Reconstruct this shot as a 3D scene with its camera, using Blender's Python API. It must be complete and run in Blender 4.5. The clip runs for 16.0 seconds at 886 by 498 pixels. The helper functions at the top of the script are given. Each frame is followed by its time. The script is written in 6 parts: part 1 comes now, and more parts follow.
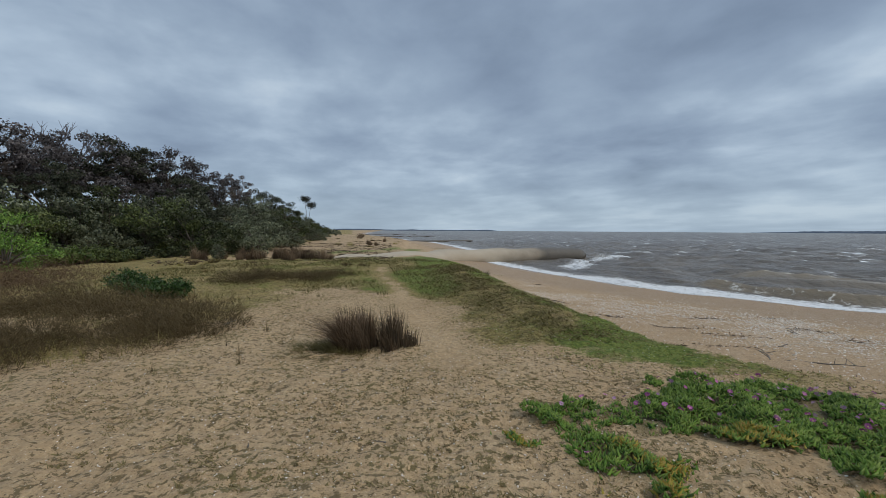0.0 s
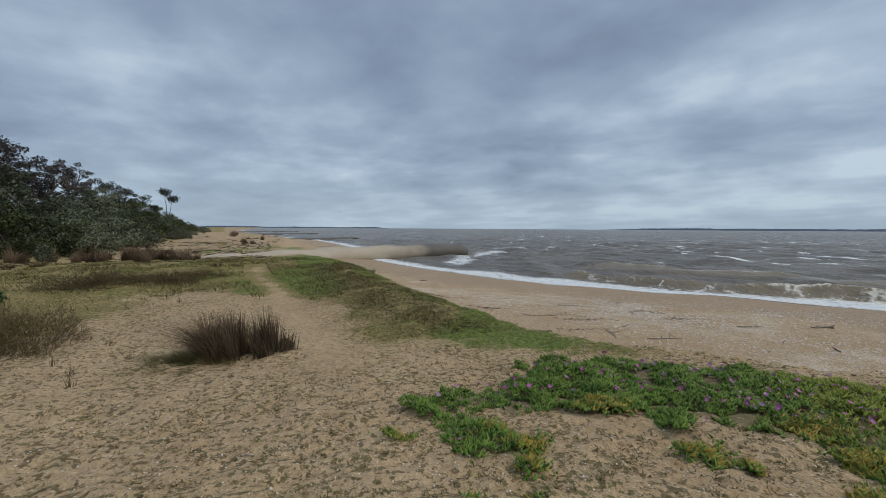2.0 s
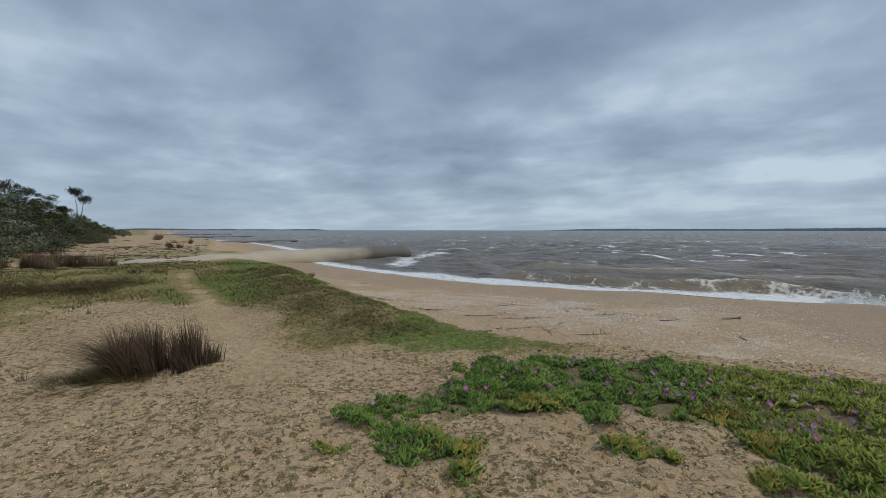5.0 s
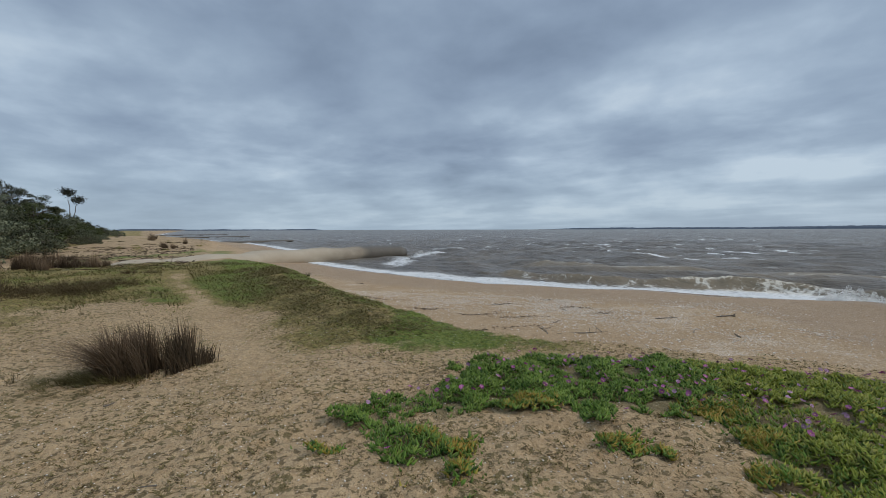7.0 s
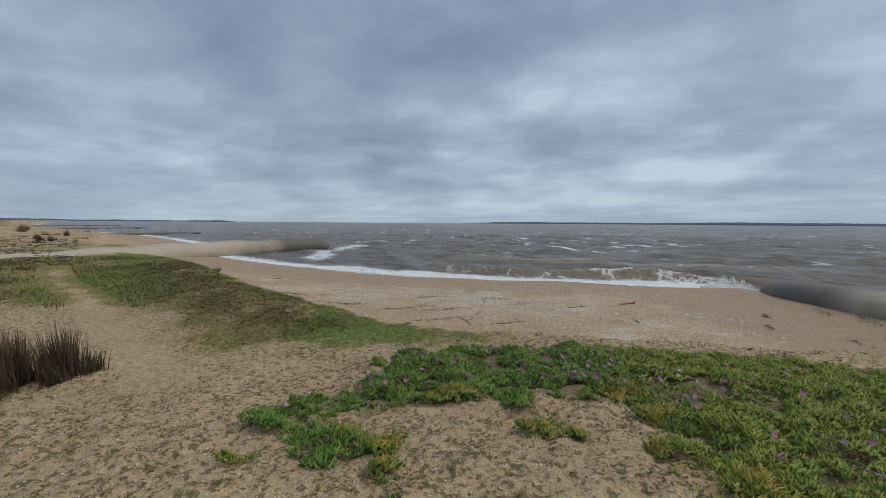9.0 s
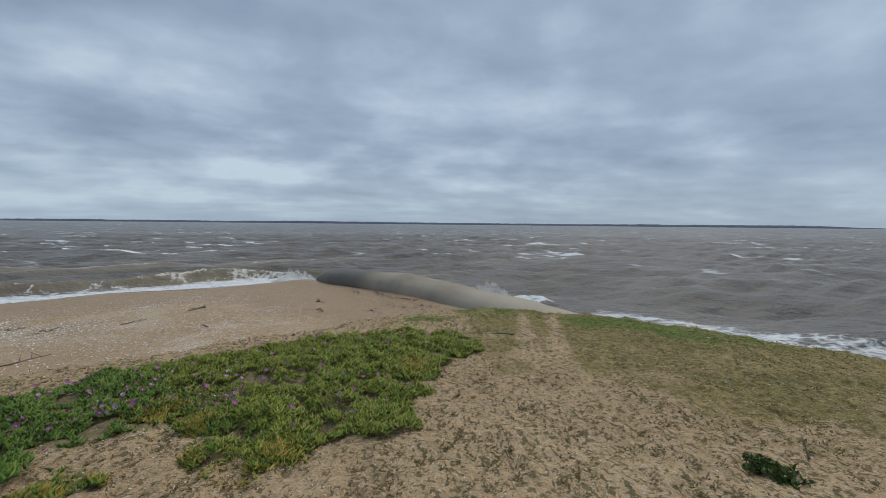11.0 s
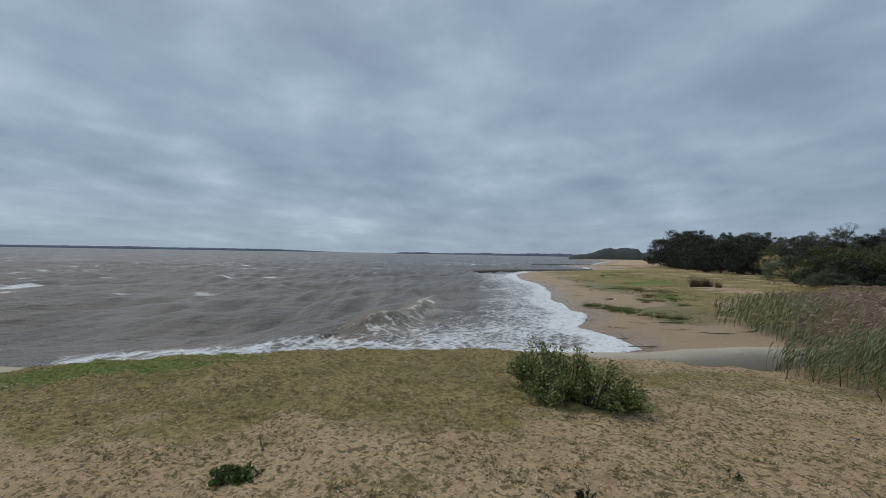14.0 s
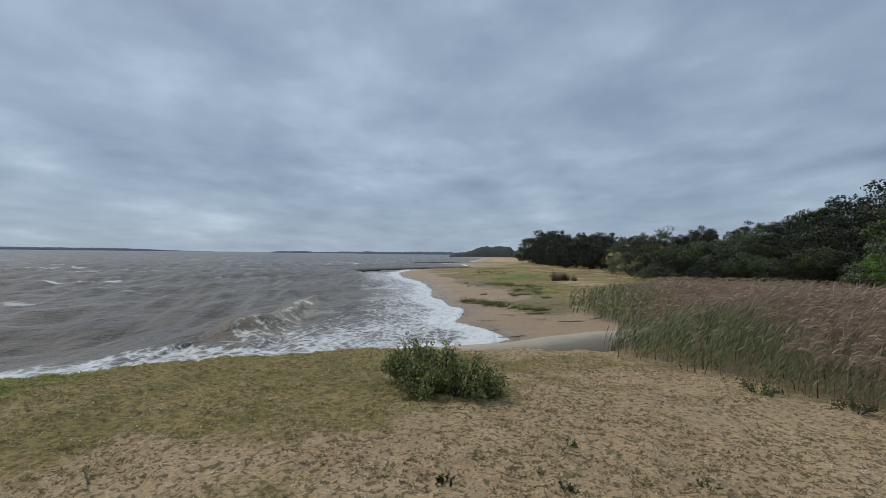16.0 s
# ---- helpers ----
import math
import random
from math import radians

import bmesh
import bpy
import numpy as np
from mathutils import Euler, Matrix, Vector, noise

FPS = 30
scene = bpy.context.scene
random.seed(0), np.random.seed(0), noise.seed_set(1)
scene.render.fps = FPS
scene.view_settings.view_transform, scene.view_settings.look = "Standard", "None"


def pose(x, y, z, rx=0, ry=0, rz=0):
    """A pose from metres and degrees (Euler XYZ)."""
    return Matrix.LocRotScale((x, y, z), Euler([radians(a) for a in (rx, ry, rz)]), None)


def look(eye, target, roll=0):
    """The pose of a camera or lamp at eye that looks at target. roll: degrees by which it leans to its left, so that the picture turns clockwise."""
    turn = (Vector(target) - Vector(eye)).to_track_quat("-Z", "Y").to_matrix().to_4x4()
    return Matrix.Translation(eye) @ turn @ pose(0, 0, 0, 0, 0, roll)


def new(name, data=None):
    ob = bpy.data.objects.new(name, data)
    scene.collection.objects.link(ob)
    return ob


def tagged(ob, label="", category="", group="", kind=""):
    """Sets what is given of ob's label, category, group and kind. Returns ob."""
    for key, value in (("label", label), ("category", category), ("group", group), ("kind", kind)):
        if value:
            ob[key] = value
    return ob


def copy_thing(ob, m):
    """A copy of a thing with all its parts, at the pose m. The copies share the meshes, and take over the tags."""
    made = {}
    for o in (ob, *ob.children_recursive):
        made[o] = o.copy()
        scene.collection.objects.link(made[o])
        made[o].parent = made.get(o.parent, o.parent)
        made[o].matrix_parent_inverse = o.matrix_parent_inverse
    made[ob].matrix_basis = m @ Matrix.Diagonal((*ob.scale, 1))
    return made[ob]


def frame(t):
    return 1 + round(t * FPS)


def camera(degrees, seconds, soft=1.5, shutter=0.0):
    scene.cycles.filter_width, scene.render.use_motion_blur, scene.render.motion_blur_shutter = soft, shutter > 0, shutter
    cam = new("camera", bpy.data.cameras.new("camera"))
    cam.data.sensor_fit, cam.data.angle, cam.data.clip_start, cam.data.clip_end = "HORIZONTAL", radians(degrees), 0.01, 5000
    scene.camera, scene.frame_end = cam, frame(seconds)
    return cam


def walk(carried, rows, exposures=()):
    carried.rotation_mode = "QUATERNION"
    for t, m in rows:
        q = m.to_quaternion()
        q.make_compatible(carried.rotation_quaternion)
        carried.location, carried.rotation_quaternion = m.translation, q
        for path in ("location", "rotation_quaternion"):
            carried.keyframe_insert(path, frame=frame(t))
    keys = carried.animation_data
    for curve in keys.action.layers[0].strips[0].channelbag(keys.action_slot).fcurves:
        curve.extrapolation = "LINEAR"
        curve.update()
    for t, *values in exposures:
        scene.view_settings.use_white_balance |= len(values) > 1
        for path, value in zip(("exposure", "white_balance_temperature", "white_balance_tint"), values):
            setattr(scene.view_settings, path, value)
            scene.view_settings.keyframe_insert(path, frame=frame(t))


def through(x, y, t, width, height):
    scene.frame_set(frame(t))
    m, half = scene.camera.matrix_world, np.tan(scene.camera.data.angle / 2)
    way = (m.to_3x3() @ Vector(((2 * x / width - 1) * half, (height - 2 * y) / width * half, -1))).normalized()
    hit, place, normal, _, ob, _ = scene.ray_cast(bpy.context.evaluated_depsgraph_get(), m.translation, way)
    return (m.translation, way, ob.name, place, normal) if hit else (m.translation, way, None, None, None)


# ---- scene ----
cam = camera(92.5, 16.0, soft=0.8)
PATH = [
    (0.0, look((-0.222, 0.744, 1.578), (-0.207, 10.734, 1.139), 0.37)),
    (0.5, look((-0.240, 0.750, 1.575), (0.819, 10.685, 1.152), 0.54)),
    (1.0, look((-0.216, 0.774, 1.556), (1.967, 10.522, 1.108), 0.65)),
    (1.5, look((-0.166, 0.762, 1.580), (2.293, 10.444, 1.118), 0.61)),
    (2.0, look((-0.131, 0.741, 1.576), (2.495, 10.378, 1.089), 0.37)),
    (2.5, look((-0.101, 0.739, 1.571), (2.747, 10.311, 1.042), 0.35)),
    (3.0, look((-0.085, 0.741, 1.567), (2.935, 10.258, 1.008), 0.29)),
    (3.5, look((-0.058, 0.706, 1.585), (3.113, 10.174, 1.030), 0.30)),
    (4.0, look((-0.033, 0.676, 1.602), (3.317, 10.084, 1.083), 0.21)),
    (4.5, look((-0.033, 0.765, 1.595), (3.766, 10.005, 1.154), 0.30)),
    (7.0, look((-0.013, 0.787, 1.577), (3.947, 9.958, 1.116), -0.16)),
    (7.5, look((-0.013, 0.800, 1.570), (3.860, 10.005, 1.063), -0.43)),
    (8.0, look((-0.004, 0.823, 1.572), (3.800, 10.055, 1.022), -0.84)),
    (8.2, look((-0.002, 0.836, 1.565), (3.802, 10.069, 1.022), -0.88)),
    (10.3, look((0.058, 0.664, 1.638), (9.444, 4.069, 1.071), 2.18)),
    (10.5, look((0.074, 0.599, 1.647), (9.695, 3.271, 1.093), 1.58)),
    (11.0, look((0.082, 0.444, 1.681), (10.043, 1.101, 1.099), 0.57)),
    (11.5, look((0.056, 0.364, 1.711), (9.970, -0.834, 1.179), 0.45)),
    (12.0, look((0.093, 0.347, 1.711), (9.534, -2.940, 1.470), 0.25)),
    (12.5, look((0.105, 0.361, 1.707), (8.651, -4.833, 1.661), 0.18)),
    (13.0, look((0.095, 0.318, 1.707), (7.642, -6.243, 1.760), 0.26)),
    (13.5, look((0.115, 0.316, 1.726), (6.562, -7.329, 1.812), 1.35)),
    (14.0, look((-0.044, 0.292, 1.748), (5.300, -8.159, 1.856), 0.94)),
    (14.5, look((-0.154, 0.201, 1.738), (4.210, -8.796, 1.817), 0.71)),
    (15.0, look((-0.200, 0.224, 1.742), (3.964, -8.868, 1.807), 0.55)),
    (15.5, look((-0.197, 0.216, 1.752), (3.223, -9.181, 1.804), 0.46)),
    (16.0, look((-0.196, 0.278, 1.759), (2.675, -9.300, 1.868), 0.60)),
]
walk(cam, PATH, [(0.0, 0.0), (11.0, 0.0), (12.5, -0.14), (13.5, -0.14), (14.5, -0.04), (16.0, 0.0)])

SEA = -1.35          # level of the water
rng = np.random.default_rng(7)


# ---- sky, sun ----
def link(nt, a, b):
    nt.links.new(a, b)


def node(nt, kind, **values):
    n = nt.nodes.new(kind)
    for k, v in values.items():
        if k in n.inputs:
            n.inputs[k].default_value = v
    return n


def ramp(nt, fac, stops):
    n = nt.nodes.new("ShaderNodeValToRGB")
    e = n.color_ramp.elements
    while len(e) < len(stops):
        e.new(0.5)
    for item, (p, c) in zip(e, stops):
        item.position, item.color = p, (*c, 1) if len(c) == 3 else c
    link(nt, fac, n.inputs[0])
    return n.outputs[0]


def maths(nt, op, a, b=None, c=None, clamp=False):
    n = nt.nodes.new("ShaderNodeMath")
    n.operation, n.use_clamp = op, clamp
    for i, v in enumerate((a, b, c)):
        if v is None:
            continue
        if isinstance(v, (int, float)):
            n.inputs[i].default_value = v
        else:
            link(nt, v, n.inputs[i])
    return n.outputs[0]


def mix(nt, fac, a, b, blend="MIX"):
    n = nt.nodes.new("ShaderNodeMix")
    n.data_type, n.blend_type = "RGBA", blend
    for socket, v in ((n.inputs[0], fac), (n.inputs[6], a), (n.inputs[7], b)):
        if isinstance(v, (int, float)):
            socket.default_value = v
        elif isinstance(v, tuple):
            socket.default_value = (*v, 1)
        else:
            link(nt, v, socket)
    return n.outputs[2]


def noise_of(nt, vec, scale, detail=3.0, rough=0.55, stretch=None, turn=0.0, distortion=0.0):
    if stretch:
        m = nt.nodes.new("ShaderNodeMapping")
        m.inputs["Scale"].default_value = stretch
        m.inputs["Rotation"].default_value = (0, 0, radians(turn))
        link(nt, vec, m.inputs["Vector"])
        vec = m.outputs[0]
    n = node(nt, "ShaderNodeTexNoise", Scale=scale, Detail=detail, Roughness=rough, Distortion=distortion)
    link(nt, vec, n.inputs["Vector"])
    return n.outputs["Fac"]


SUN_AZ, SUN_EL = 118.0, 52.0
world = bpy.data.worlds.new("overcast")
scene.world = world
world.use_nodes = True
wt = world.node_tree
wt.nodes.clear()
coord = wt.nodes.new("ShaderNodeTexCoord").outputs["Generated"]
split = wt.nodes.new("ShaderNodeSeparateXYZ")
link(wt, coord, split.inputs[0])
up = maths(wt, "MAXIMUM", split.outputs[2], 0.0)


def cloud_sheet(lift, scale, detail, rough, across, along, distortion=0.0):
    """Noise on a level sheet of cloud overhead, drawn out along the bearing of the wind."""
    high_ = maths(wt, "ADD", up, lift)
    flat = wt.nodes.new("ShaderNodeCombineXYZ")
    link(wt, maths(wt, "DIVIDE", split.outputs[0], high_), flat.inputs[0])
    link(wt, maths(wt, "DIVIDE", split.outputs[1], high_), flat.inputs[1])
    m = wt.nodes.new("ShaderNodeMapping")
    m.vector_type = "TEXTURE"
    m.inputs["Rotation"].default_value = (0, 0, radians(24))
    m.inputs["Scale"].default_value = (across, along, 1)
    link(wt, flat.outputs[0], m.inputs["Vector"])
    return noise_of(wt, m.outputs[0], scale, detail, rough, None, 0, distortion)


banks = cloud_sheet(0.16, 0.75, 3.0, 0.45, 1.0, 2.6)
clouds = cloud_sheet(0.11, 1.7, 8.0, 0.50, 1.0, 1.4, 0.2)
puffs = noise_of(wt, coord, 4.6, 8.0, 0.50, (1.0, 1.0, 1.9), 0, 0.15)
mass = maths(wt, "ADD", maths(wt, "MULTIPLY", banks, 0.36), maths(wt, "ADD", maths(wt, "MULTIPLY", clouds, 0.28), maths(wt, "MULTIPLY", puffs, 0.38)))
mass = maths(wt, "ADD", mass, -0.01)
# the larger dark and pale cloud masses: bearing, height, half width, half depth, slope, strength
CLOUDS_NORTH = [(-25, 21.7, 0.45, 0.22, 10, 0.07), (3, 18.7, 0.83, 0.14, 22, -0.07), (25, 24.7, 0.89, 0.12, 5, -0.06), (44, 14.4, 0.55, 0.11, -12, 0.07),
                (25, 16.5, 0.55, 0.16, 10, -0.05), (62, 6.7, 0.31, 0.08, 0, 0.09), (47, 10.7, 0.22, 0.06, 0, -0.09), (32, 1.8, 1.1, 0.04, 0, 0.07)]
CLOUDS_SOUTH = [(55, 7.6, 0.19, 0.03, 0, -0.07), (72, 7.0, 1.1, 0.06, 0, 0.06), (62, 2.4, 0.9, 0.04, 0, 0.06), (66, 23.2, 0.74, 0.12, 0, -0.06),
                (122, 12.4, 0.40, 0.14, 0, -0.05), (158, 15.0, 0.50, 0.15, -6, 0.05), (-173, 13.4, 0.5, 0.15, 0, 0.03), (113, 5.0, 0.25, 0.04, 0, 0.04)]
for az, el, wide_, deep_, slope, strength in CLOUDS_NORTH + CLOUDS_SOUTH:
    spot = wt.nodes.new("ShaderNodeMapping")
    spot.vector_type = "TEXTURE"
    e_, a_ = radians(el), radians(az)
    spot.inputs["Location"].default_value = (math.sin(a_) * math.cos(e_), math.cos(a_) * math.cos(e_), math.sin(e_))
    spot.inputs["Rotation"].default_value = (0, radians(slope), -a_)
    spot.inputs["Scale"].default_value = (wide_, 0.6, deep_)
    link(wt, coord, spot.inputs["Vector"])
    ball = wt.nodes.new("ShaderNodeTexGradient")
    ball.gradient_type = "SPHERICAL"
    link(wt, spot.outputs[0], ball.inputs[0])
    mass = maths(wt, "ADD", mass, maths(wt, "MULTIPLY", maths(wt, "MULTIPLY", ball.outputs["Fac"], maths(wt, "ADD", 0.35, puffs)), strength * 1.25))
scud = noise_of(wt, coord, 6.0, 6.0, 0.52, (1.0, 1.0, 3.4), 0, 0.2)
near_sea = ramp(wt, up, [(0.0, (0.3, 0.3, 0.3)), (0.05, (1, 1, 1)), (0.16, (1, 1, 1)), (0.30, (0, 0, 0))])
mass = maths(wt, "ADD", mass, maths(wt, "MULTIPLY", maths(wt, "MULTIPLY", maths(wt, "SUBTRACT", scud, 0.47), near_sea), 0.34))
mass = maths(wt, "ADD", mass, maths(wt, "MULTIPLY", maths(wt, "MAXIMUM", split.outputs[1], 0.0), 0.015))
calm = maths(wt, "MULTIPLY_ADD", split.outputs[1], 0.12, 0.78)
mass = maths(wt, "ADD", maths(wt, "MULTIPLY", maths(wt, "SUBTRACT", mass, 0.485), calm), 0.485)
cover = ramp(wt, mass, [(0.36, (0.190, 0.252, 0.350)), (0.45, (0.258, 0.336, 0.450)), (0.52, (0.318, 0.408, 0.525)), (0.585, (0.41, 0.512, 0.632)), (0.65, (0.53, 0.632, 0.735))])
# a paler, calmer band of thin cloud low over the water
haze = ramp(wt, up, [(0.0, (1, 1, 1)), (0.035, (0.75, 0.75, 0.75)), (0.16, (0, 0, 0))])
thin = maths(wt, "MULTIPLY_ADD", split.outputs[1], 0.16, 0.36)
low = mix(wt, maths(wt, "MULTIPLY", haze, thin), cover, (0.42, 0.54, 0.64))
# an overcast sky grows brighter towards the zenith
zenith = ramp(wt, up, [(0.0, (0.4, 0.4, 0.4)), (0.55, (0.4, 0.4, 0.4)), (1.0, (0.85, 0.85, 0.85))])
cloudy = mix(wt, 1.0, low, mix(wt, 1.0, zenith, (2.5, 2.5, 2.5), "MULTIPLY"), "MULTIPLY")
sky = wt.nodes.new("ShaderNodeTexSky")
sky.sky_type, sky.sun_disc = "NISHITA", False
sky.sun_elevation, sky.sun_rotation = radians(SUN_EL), radians(SUN_AZ)
behind = wt.nodes.new("ShaderNodeBackground")
behind.inputs[1].default_value = 0.1
link(wt, sky.outputs[0], behind.inputs[0])
front = wt.nodes.new("ShaderNodeBackground")
front.inputs[1].default_value = 1.0
link(wt, cloudy, front.inputs[0])
both = wt.nodes.new("ShaderNodeMixShader")
both.inputs[0].default_value = 0.93
link(wt, behind.outputs[0], both.inputs[1])
link(wt, front.outputs[0], both.inputs[2])
link(wt, both.outputs[0], wt.nodes.new("ShaderNodeOutputWorld").inputs[0])

sun = new("sun", bpy.data.lights.new("sun", "SUN"))
sun.data.energy, sun.data.angle, sun.data.color = 1.40, radians(25), (1.0, 0.885, 0.74)
sx, sy = math.sin(radians(SUN_AZ)), math.cos(radians(SUN_AZ))
sun.matrix_world = look((40 * sx, 40 * sy, 50), (0, 0, 0))


# ---- numbers: noise, distances, meshes ----
def smooth(a, b, x):
    u = np.clip((np.asarray(x, float) - a) / (b - a), 0, 1)
    return u * u * (3 - 2 * u)


def grain(x, y, seed=0):
    """Smooth noise of the plane, -1 to 1."""
    x, y = np.asarray(x, float), np.asarray(y, float)
    xi, yi = np.floor(x), np.floor(y)
    u, v = x - xi, y - yi
    u, v = u * u * (3 - 2 * u), v * v * (3 - 2 * v)

    def corner(i, j):
        k = (i.astype(np.int64) * 374761393 + j.astype(np.int64) * 668265263 + seed * 974634777) & 0xFFFFFFFF
        k = ((k ^ (k >> 13)) * 1274126177) & 0xFFFFFFFF
        return ((k ^ (k >> 16)) & 0xFFFF) / 32767.5 - 1

    a, b = corner(xi, yi), corner(xi + 1, yi)
    c, d = corner(xi, yi + 1), corner(xi + 1, yi + 1)
    return (a * (1 - u) + b * u) * (1 - v) + (c * (1 - u) + d * u) * v


def fbm(x, y, seed=0, octaves=4):
    out, amp = 0.0, 0.5
    for o in range(octaves):
        out = out + amp * grain(x, y, seed + o)
        x, y, amp = x * 2.03 + 11.3, y * 2.03 - 7.1, amp * 0.5
    return out


def away(line, x, y, closed=False):
    """Distance to a line of points; with closed, negative outside it."""
    pts = np.array(line, float)
    best, inside = np.full(np.shape(x), 1e12), np.zeros(np.shape(x), bool)
    n = len(pts)
    for i in range(n if closed else n - 1):
        (ax, ay), (bx, by) = pts[i], pts[(i + 1) % n]
        dx, dy = bx - ax, by - ay
        t = np.clip(((x - ax) * dx + (y - ay) * dy) / (dx * dx + dy * dy), 0, 1)
        best = np.minimum(best, (x - ax - t * dx) ** 2 + (y - ay - t * dy) ** 2)
        if closed and dy:
            inside ^= ((ay > y) != (by > y)) & (x < ax + (y - ay) / dy * dx)
    d = np.sqrt(best)
    return np.where(inside, d, -d) if closed else d


def mesh_of(name, verts, faces, floats=None, shade=True):
    """A mesh from arrays: vertices (n, 3) and faces (m, 3 or 4)."""
    verts, faces = np.asarray(verts, np.float32), np.asarray(faces, np.int32)
    me = bpy.data.meshes.new(name)
    m, k = faces.shape
    me.vertices.add(len(verts))
    me.vertices.foreach_set("co", verts.ravel())
    me.loops.add(m * k)
    me.loops.foreach_set("vertex_index", faces.ravel())
    me.polygons.add(m)
    me.polygons.foreach_set("loop_start", np.arange(0, m * k, k, dtype=np.int32))
    if shade:
        me.polygons.foreach_set("use_smooth", np.ones(m, bool))
    for key, values in (floats or {}).items():
        me.attributes.new(key, "FLOAT", "POINT").data.foreach_set("value", np.asarray(values, np.float32))
    me.update(calc_edges=True)
    return me


def put(name, me, material, parent=None, label="", category="", group="", kind=""):
    ob = new(name, me)
    if material and not me.materials:
        me.materials.append(material)
    if parent:
        ob.parent = parent
    return tagged(ob, label, category, group, kind)


def part(name, bm, material, parent, label=""):
    me = bpy.data.meshes.new(name)
    bm.to_mesh(me)
    bm.free()
    for p in me.polygons:
        p.use_smooth = True
    return put(name, me, material, parent, label)


# ---- materials ----
def material(name):
    m = bpy.data.materials.new(name)
    m.use_nodes = True
    nt = m.node_tree
    return m, nt, nt.nodes["Principled BSDF"]


def where(nt):
    return nt.nodes.new("ShaderNodeNewGeometry").outputs["Position"]


def attr(nt, name):
    n = nt.nodes.new("ShaderNodeAttribute")
    n.attribute_name = name
    return n.outputs["Fac"]


def bump(nt, bsdf, height, strength, distance):
    n = node(nt, "ShaderNodeBump", Strength=strength, Distance=distance)
    link(nt, height, n.inputs["Height"])
    link(nt, n.outputs[0], bsdf.inputs["Normal"])


def sand_ground():
    m, nt, b = material("sand_and_turf")
    p = where(nt)
    tint = noise_of(nt, p, 0.5, 4)
    fine = noise_of(nt, p, 45, 3, 0.7)
    pit = noise_of(nt, p, 7.5, 3, 0.6)
    sand = ramp(nt, tint, [(0.3, (0.500, 0.350, 0.190)), (0.7, (0.615, 0.445, 0.250))])
    sand = mix(nt, maths(nt, "MULTIPLY", fine, 0.55), sand, (0.28, 0.19, 0.11))
    beach = attr(nt, "beach")
    sand = mix(nt, maths(nt, "MULTIPLY", beach, 0.8), sand, mix(nt, tint, (0.390, 0.270, 0.158), (0.460, 0.328, 0.200)))
    # shade of small pits and light on the rises, put into the sand colour
    pit_shade = noise_of(nt, p, 15, 4, 0.65)
    sand = mix(nt, ramp(nt, pit_shade, [(0.36, (0, 0, 0)), (0.62, (1, 1, 1))]), mix(nt, 1.0, sand, (0.86, 0.84, 0.82), "MULTIPLY"), mix(nt, 1.0, sand, (1.14, 1.14, 1.14), "MULTIPLY"))
    # shells and grit on the beach and in the sand
    grit = maths(nt, "ADD", noise_of(nt, p, 24, 4, 0.8), maths(nt, "MULTIPLY", maths(nt, "SUBTRACT", noise_of(nt, p, 0.9, 4, 0.6), 0.5), 0.5))
    shells = maths(nt, "MULTIPLY", ramp(nt, grit, [(0.53, (0, 0, 0)), (0.60, (1, 1, 1))]), attr(nt, "shell"))
    sand = mix(nt, maths(nt, "MULTIPLY", shells, 0.60), sand, (0.74, 0.64, 0.52))
    # flattened stubble and litter caught in the sand
    fleck = noise_of(nt, p, 17, 5, 0.66)
    thick = noise_of(nt, p, 1.1, 3)
    stub = maths(nt, "MULTIPLY", ramp(nt, maths(nt, "ADD", fleck, maths(nt, "MULTIPLY", maths(nt, "SUBTRACT", thick, 0.5), 0.14)), [(0.538, (0, 0, 0)), (0.566, (1, 1, 1))]), attr(nt, "stub"))
    sand = mix(nt, maths(nt, "MULTIPLY", stub, 0.88), sand, mix(nt, ramp(nt, thick, [(0.46, (0, 0, 0)), (0.66, (1, 1, 1))]), mix(nt, fine, (0.085, 0.058, 0.026), (0.22, 0.158, 0.08)), mix(nt, fine, (0.085, 0.070, 0.022), (0.215, 0.178, 0.066))))
    sand = mix(nt, maths(nt, "MULTIPLY", attr(nt, "mat"), 0.72), sand, mix(nt, fine, (0.055, 0.055, 0.02), (0.16, 0.14, 0.06)))
    # turf, in two kinds, broken up by sand showing through
    blades = noise_of(nt, p, 11, 5, 0.76)
    patchy = noise_of(nt, p, 1.7, 4, 0.6)
    broad = noise_of(nt, p, 0.35, 4, 0.6)
    speck = maths(nt, "ADD", maths(nt, "MULTIPLY", blades, 0.7), maths(nt, "ADD", maths(nt, "MULTIPLY", patchy, 0.55), maths(nt, "MULTIPLY", broad, 0.25)))
    green = ramp(nt, maths(nt, "ADD", maths(nt, "SUBTRACT", speck, 1.225), attr(nt, "green")), [(0.05, (0, 0, 0)), (0.33, (1, 1, 1))])
    olive = ramp(nt, maths(nt, "ADD", maths(nt, "SUBTRACT", speck, 1.12), attr(nt, "olive")), [(0.12, (0, 0, 0)), (0.36, (1, 1, 1))])
    litter = noise_of(nt, p, 30, 3, 0.7)
    mottle = noise_of(nt, p, 13, 5, 0.74)
    straw = ramp(nt, mottle, [(0.38, (0.070, 0.060, 0.016)), (0.48, (0.170, 0.142, 0.043)), (0.57, (0.34, 0.275, 0.112)), (0.68, (0.22, 0.205, 0.055))])
    lawn = ramp(nt, mottle, [(0.36, (0.055, 0.090, 0.013)), (0.50, (0.145, 0.205, 0.028)), (0.66, (0.27, 0.31, 0.07))])
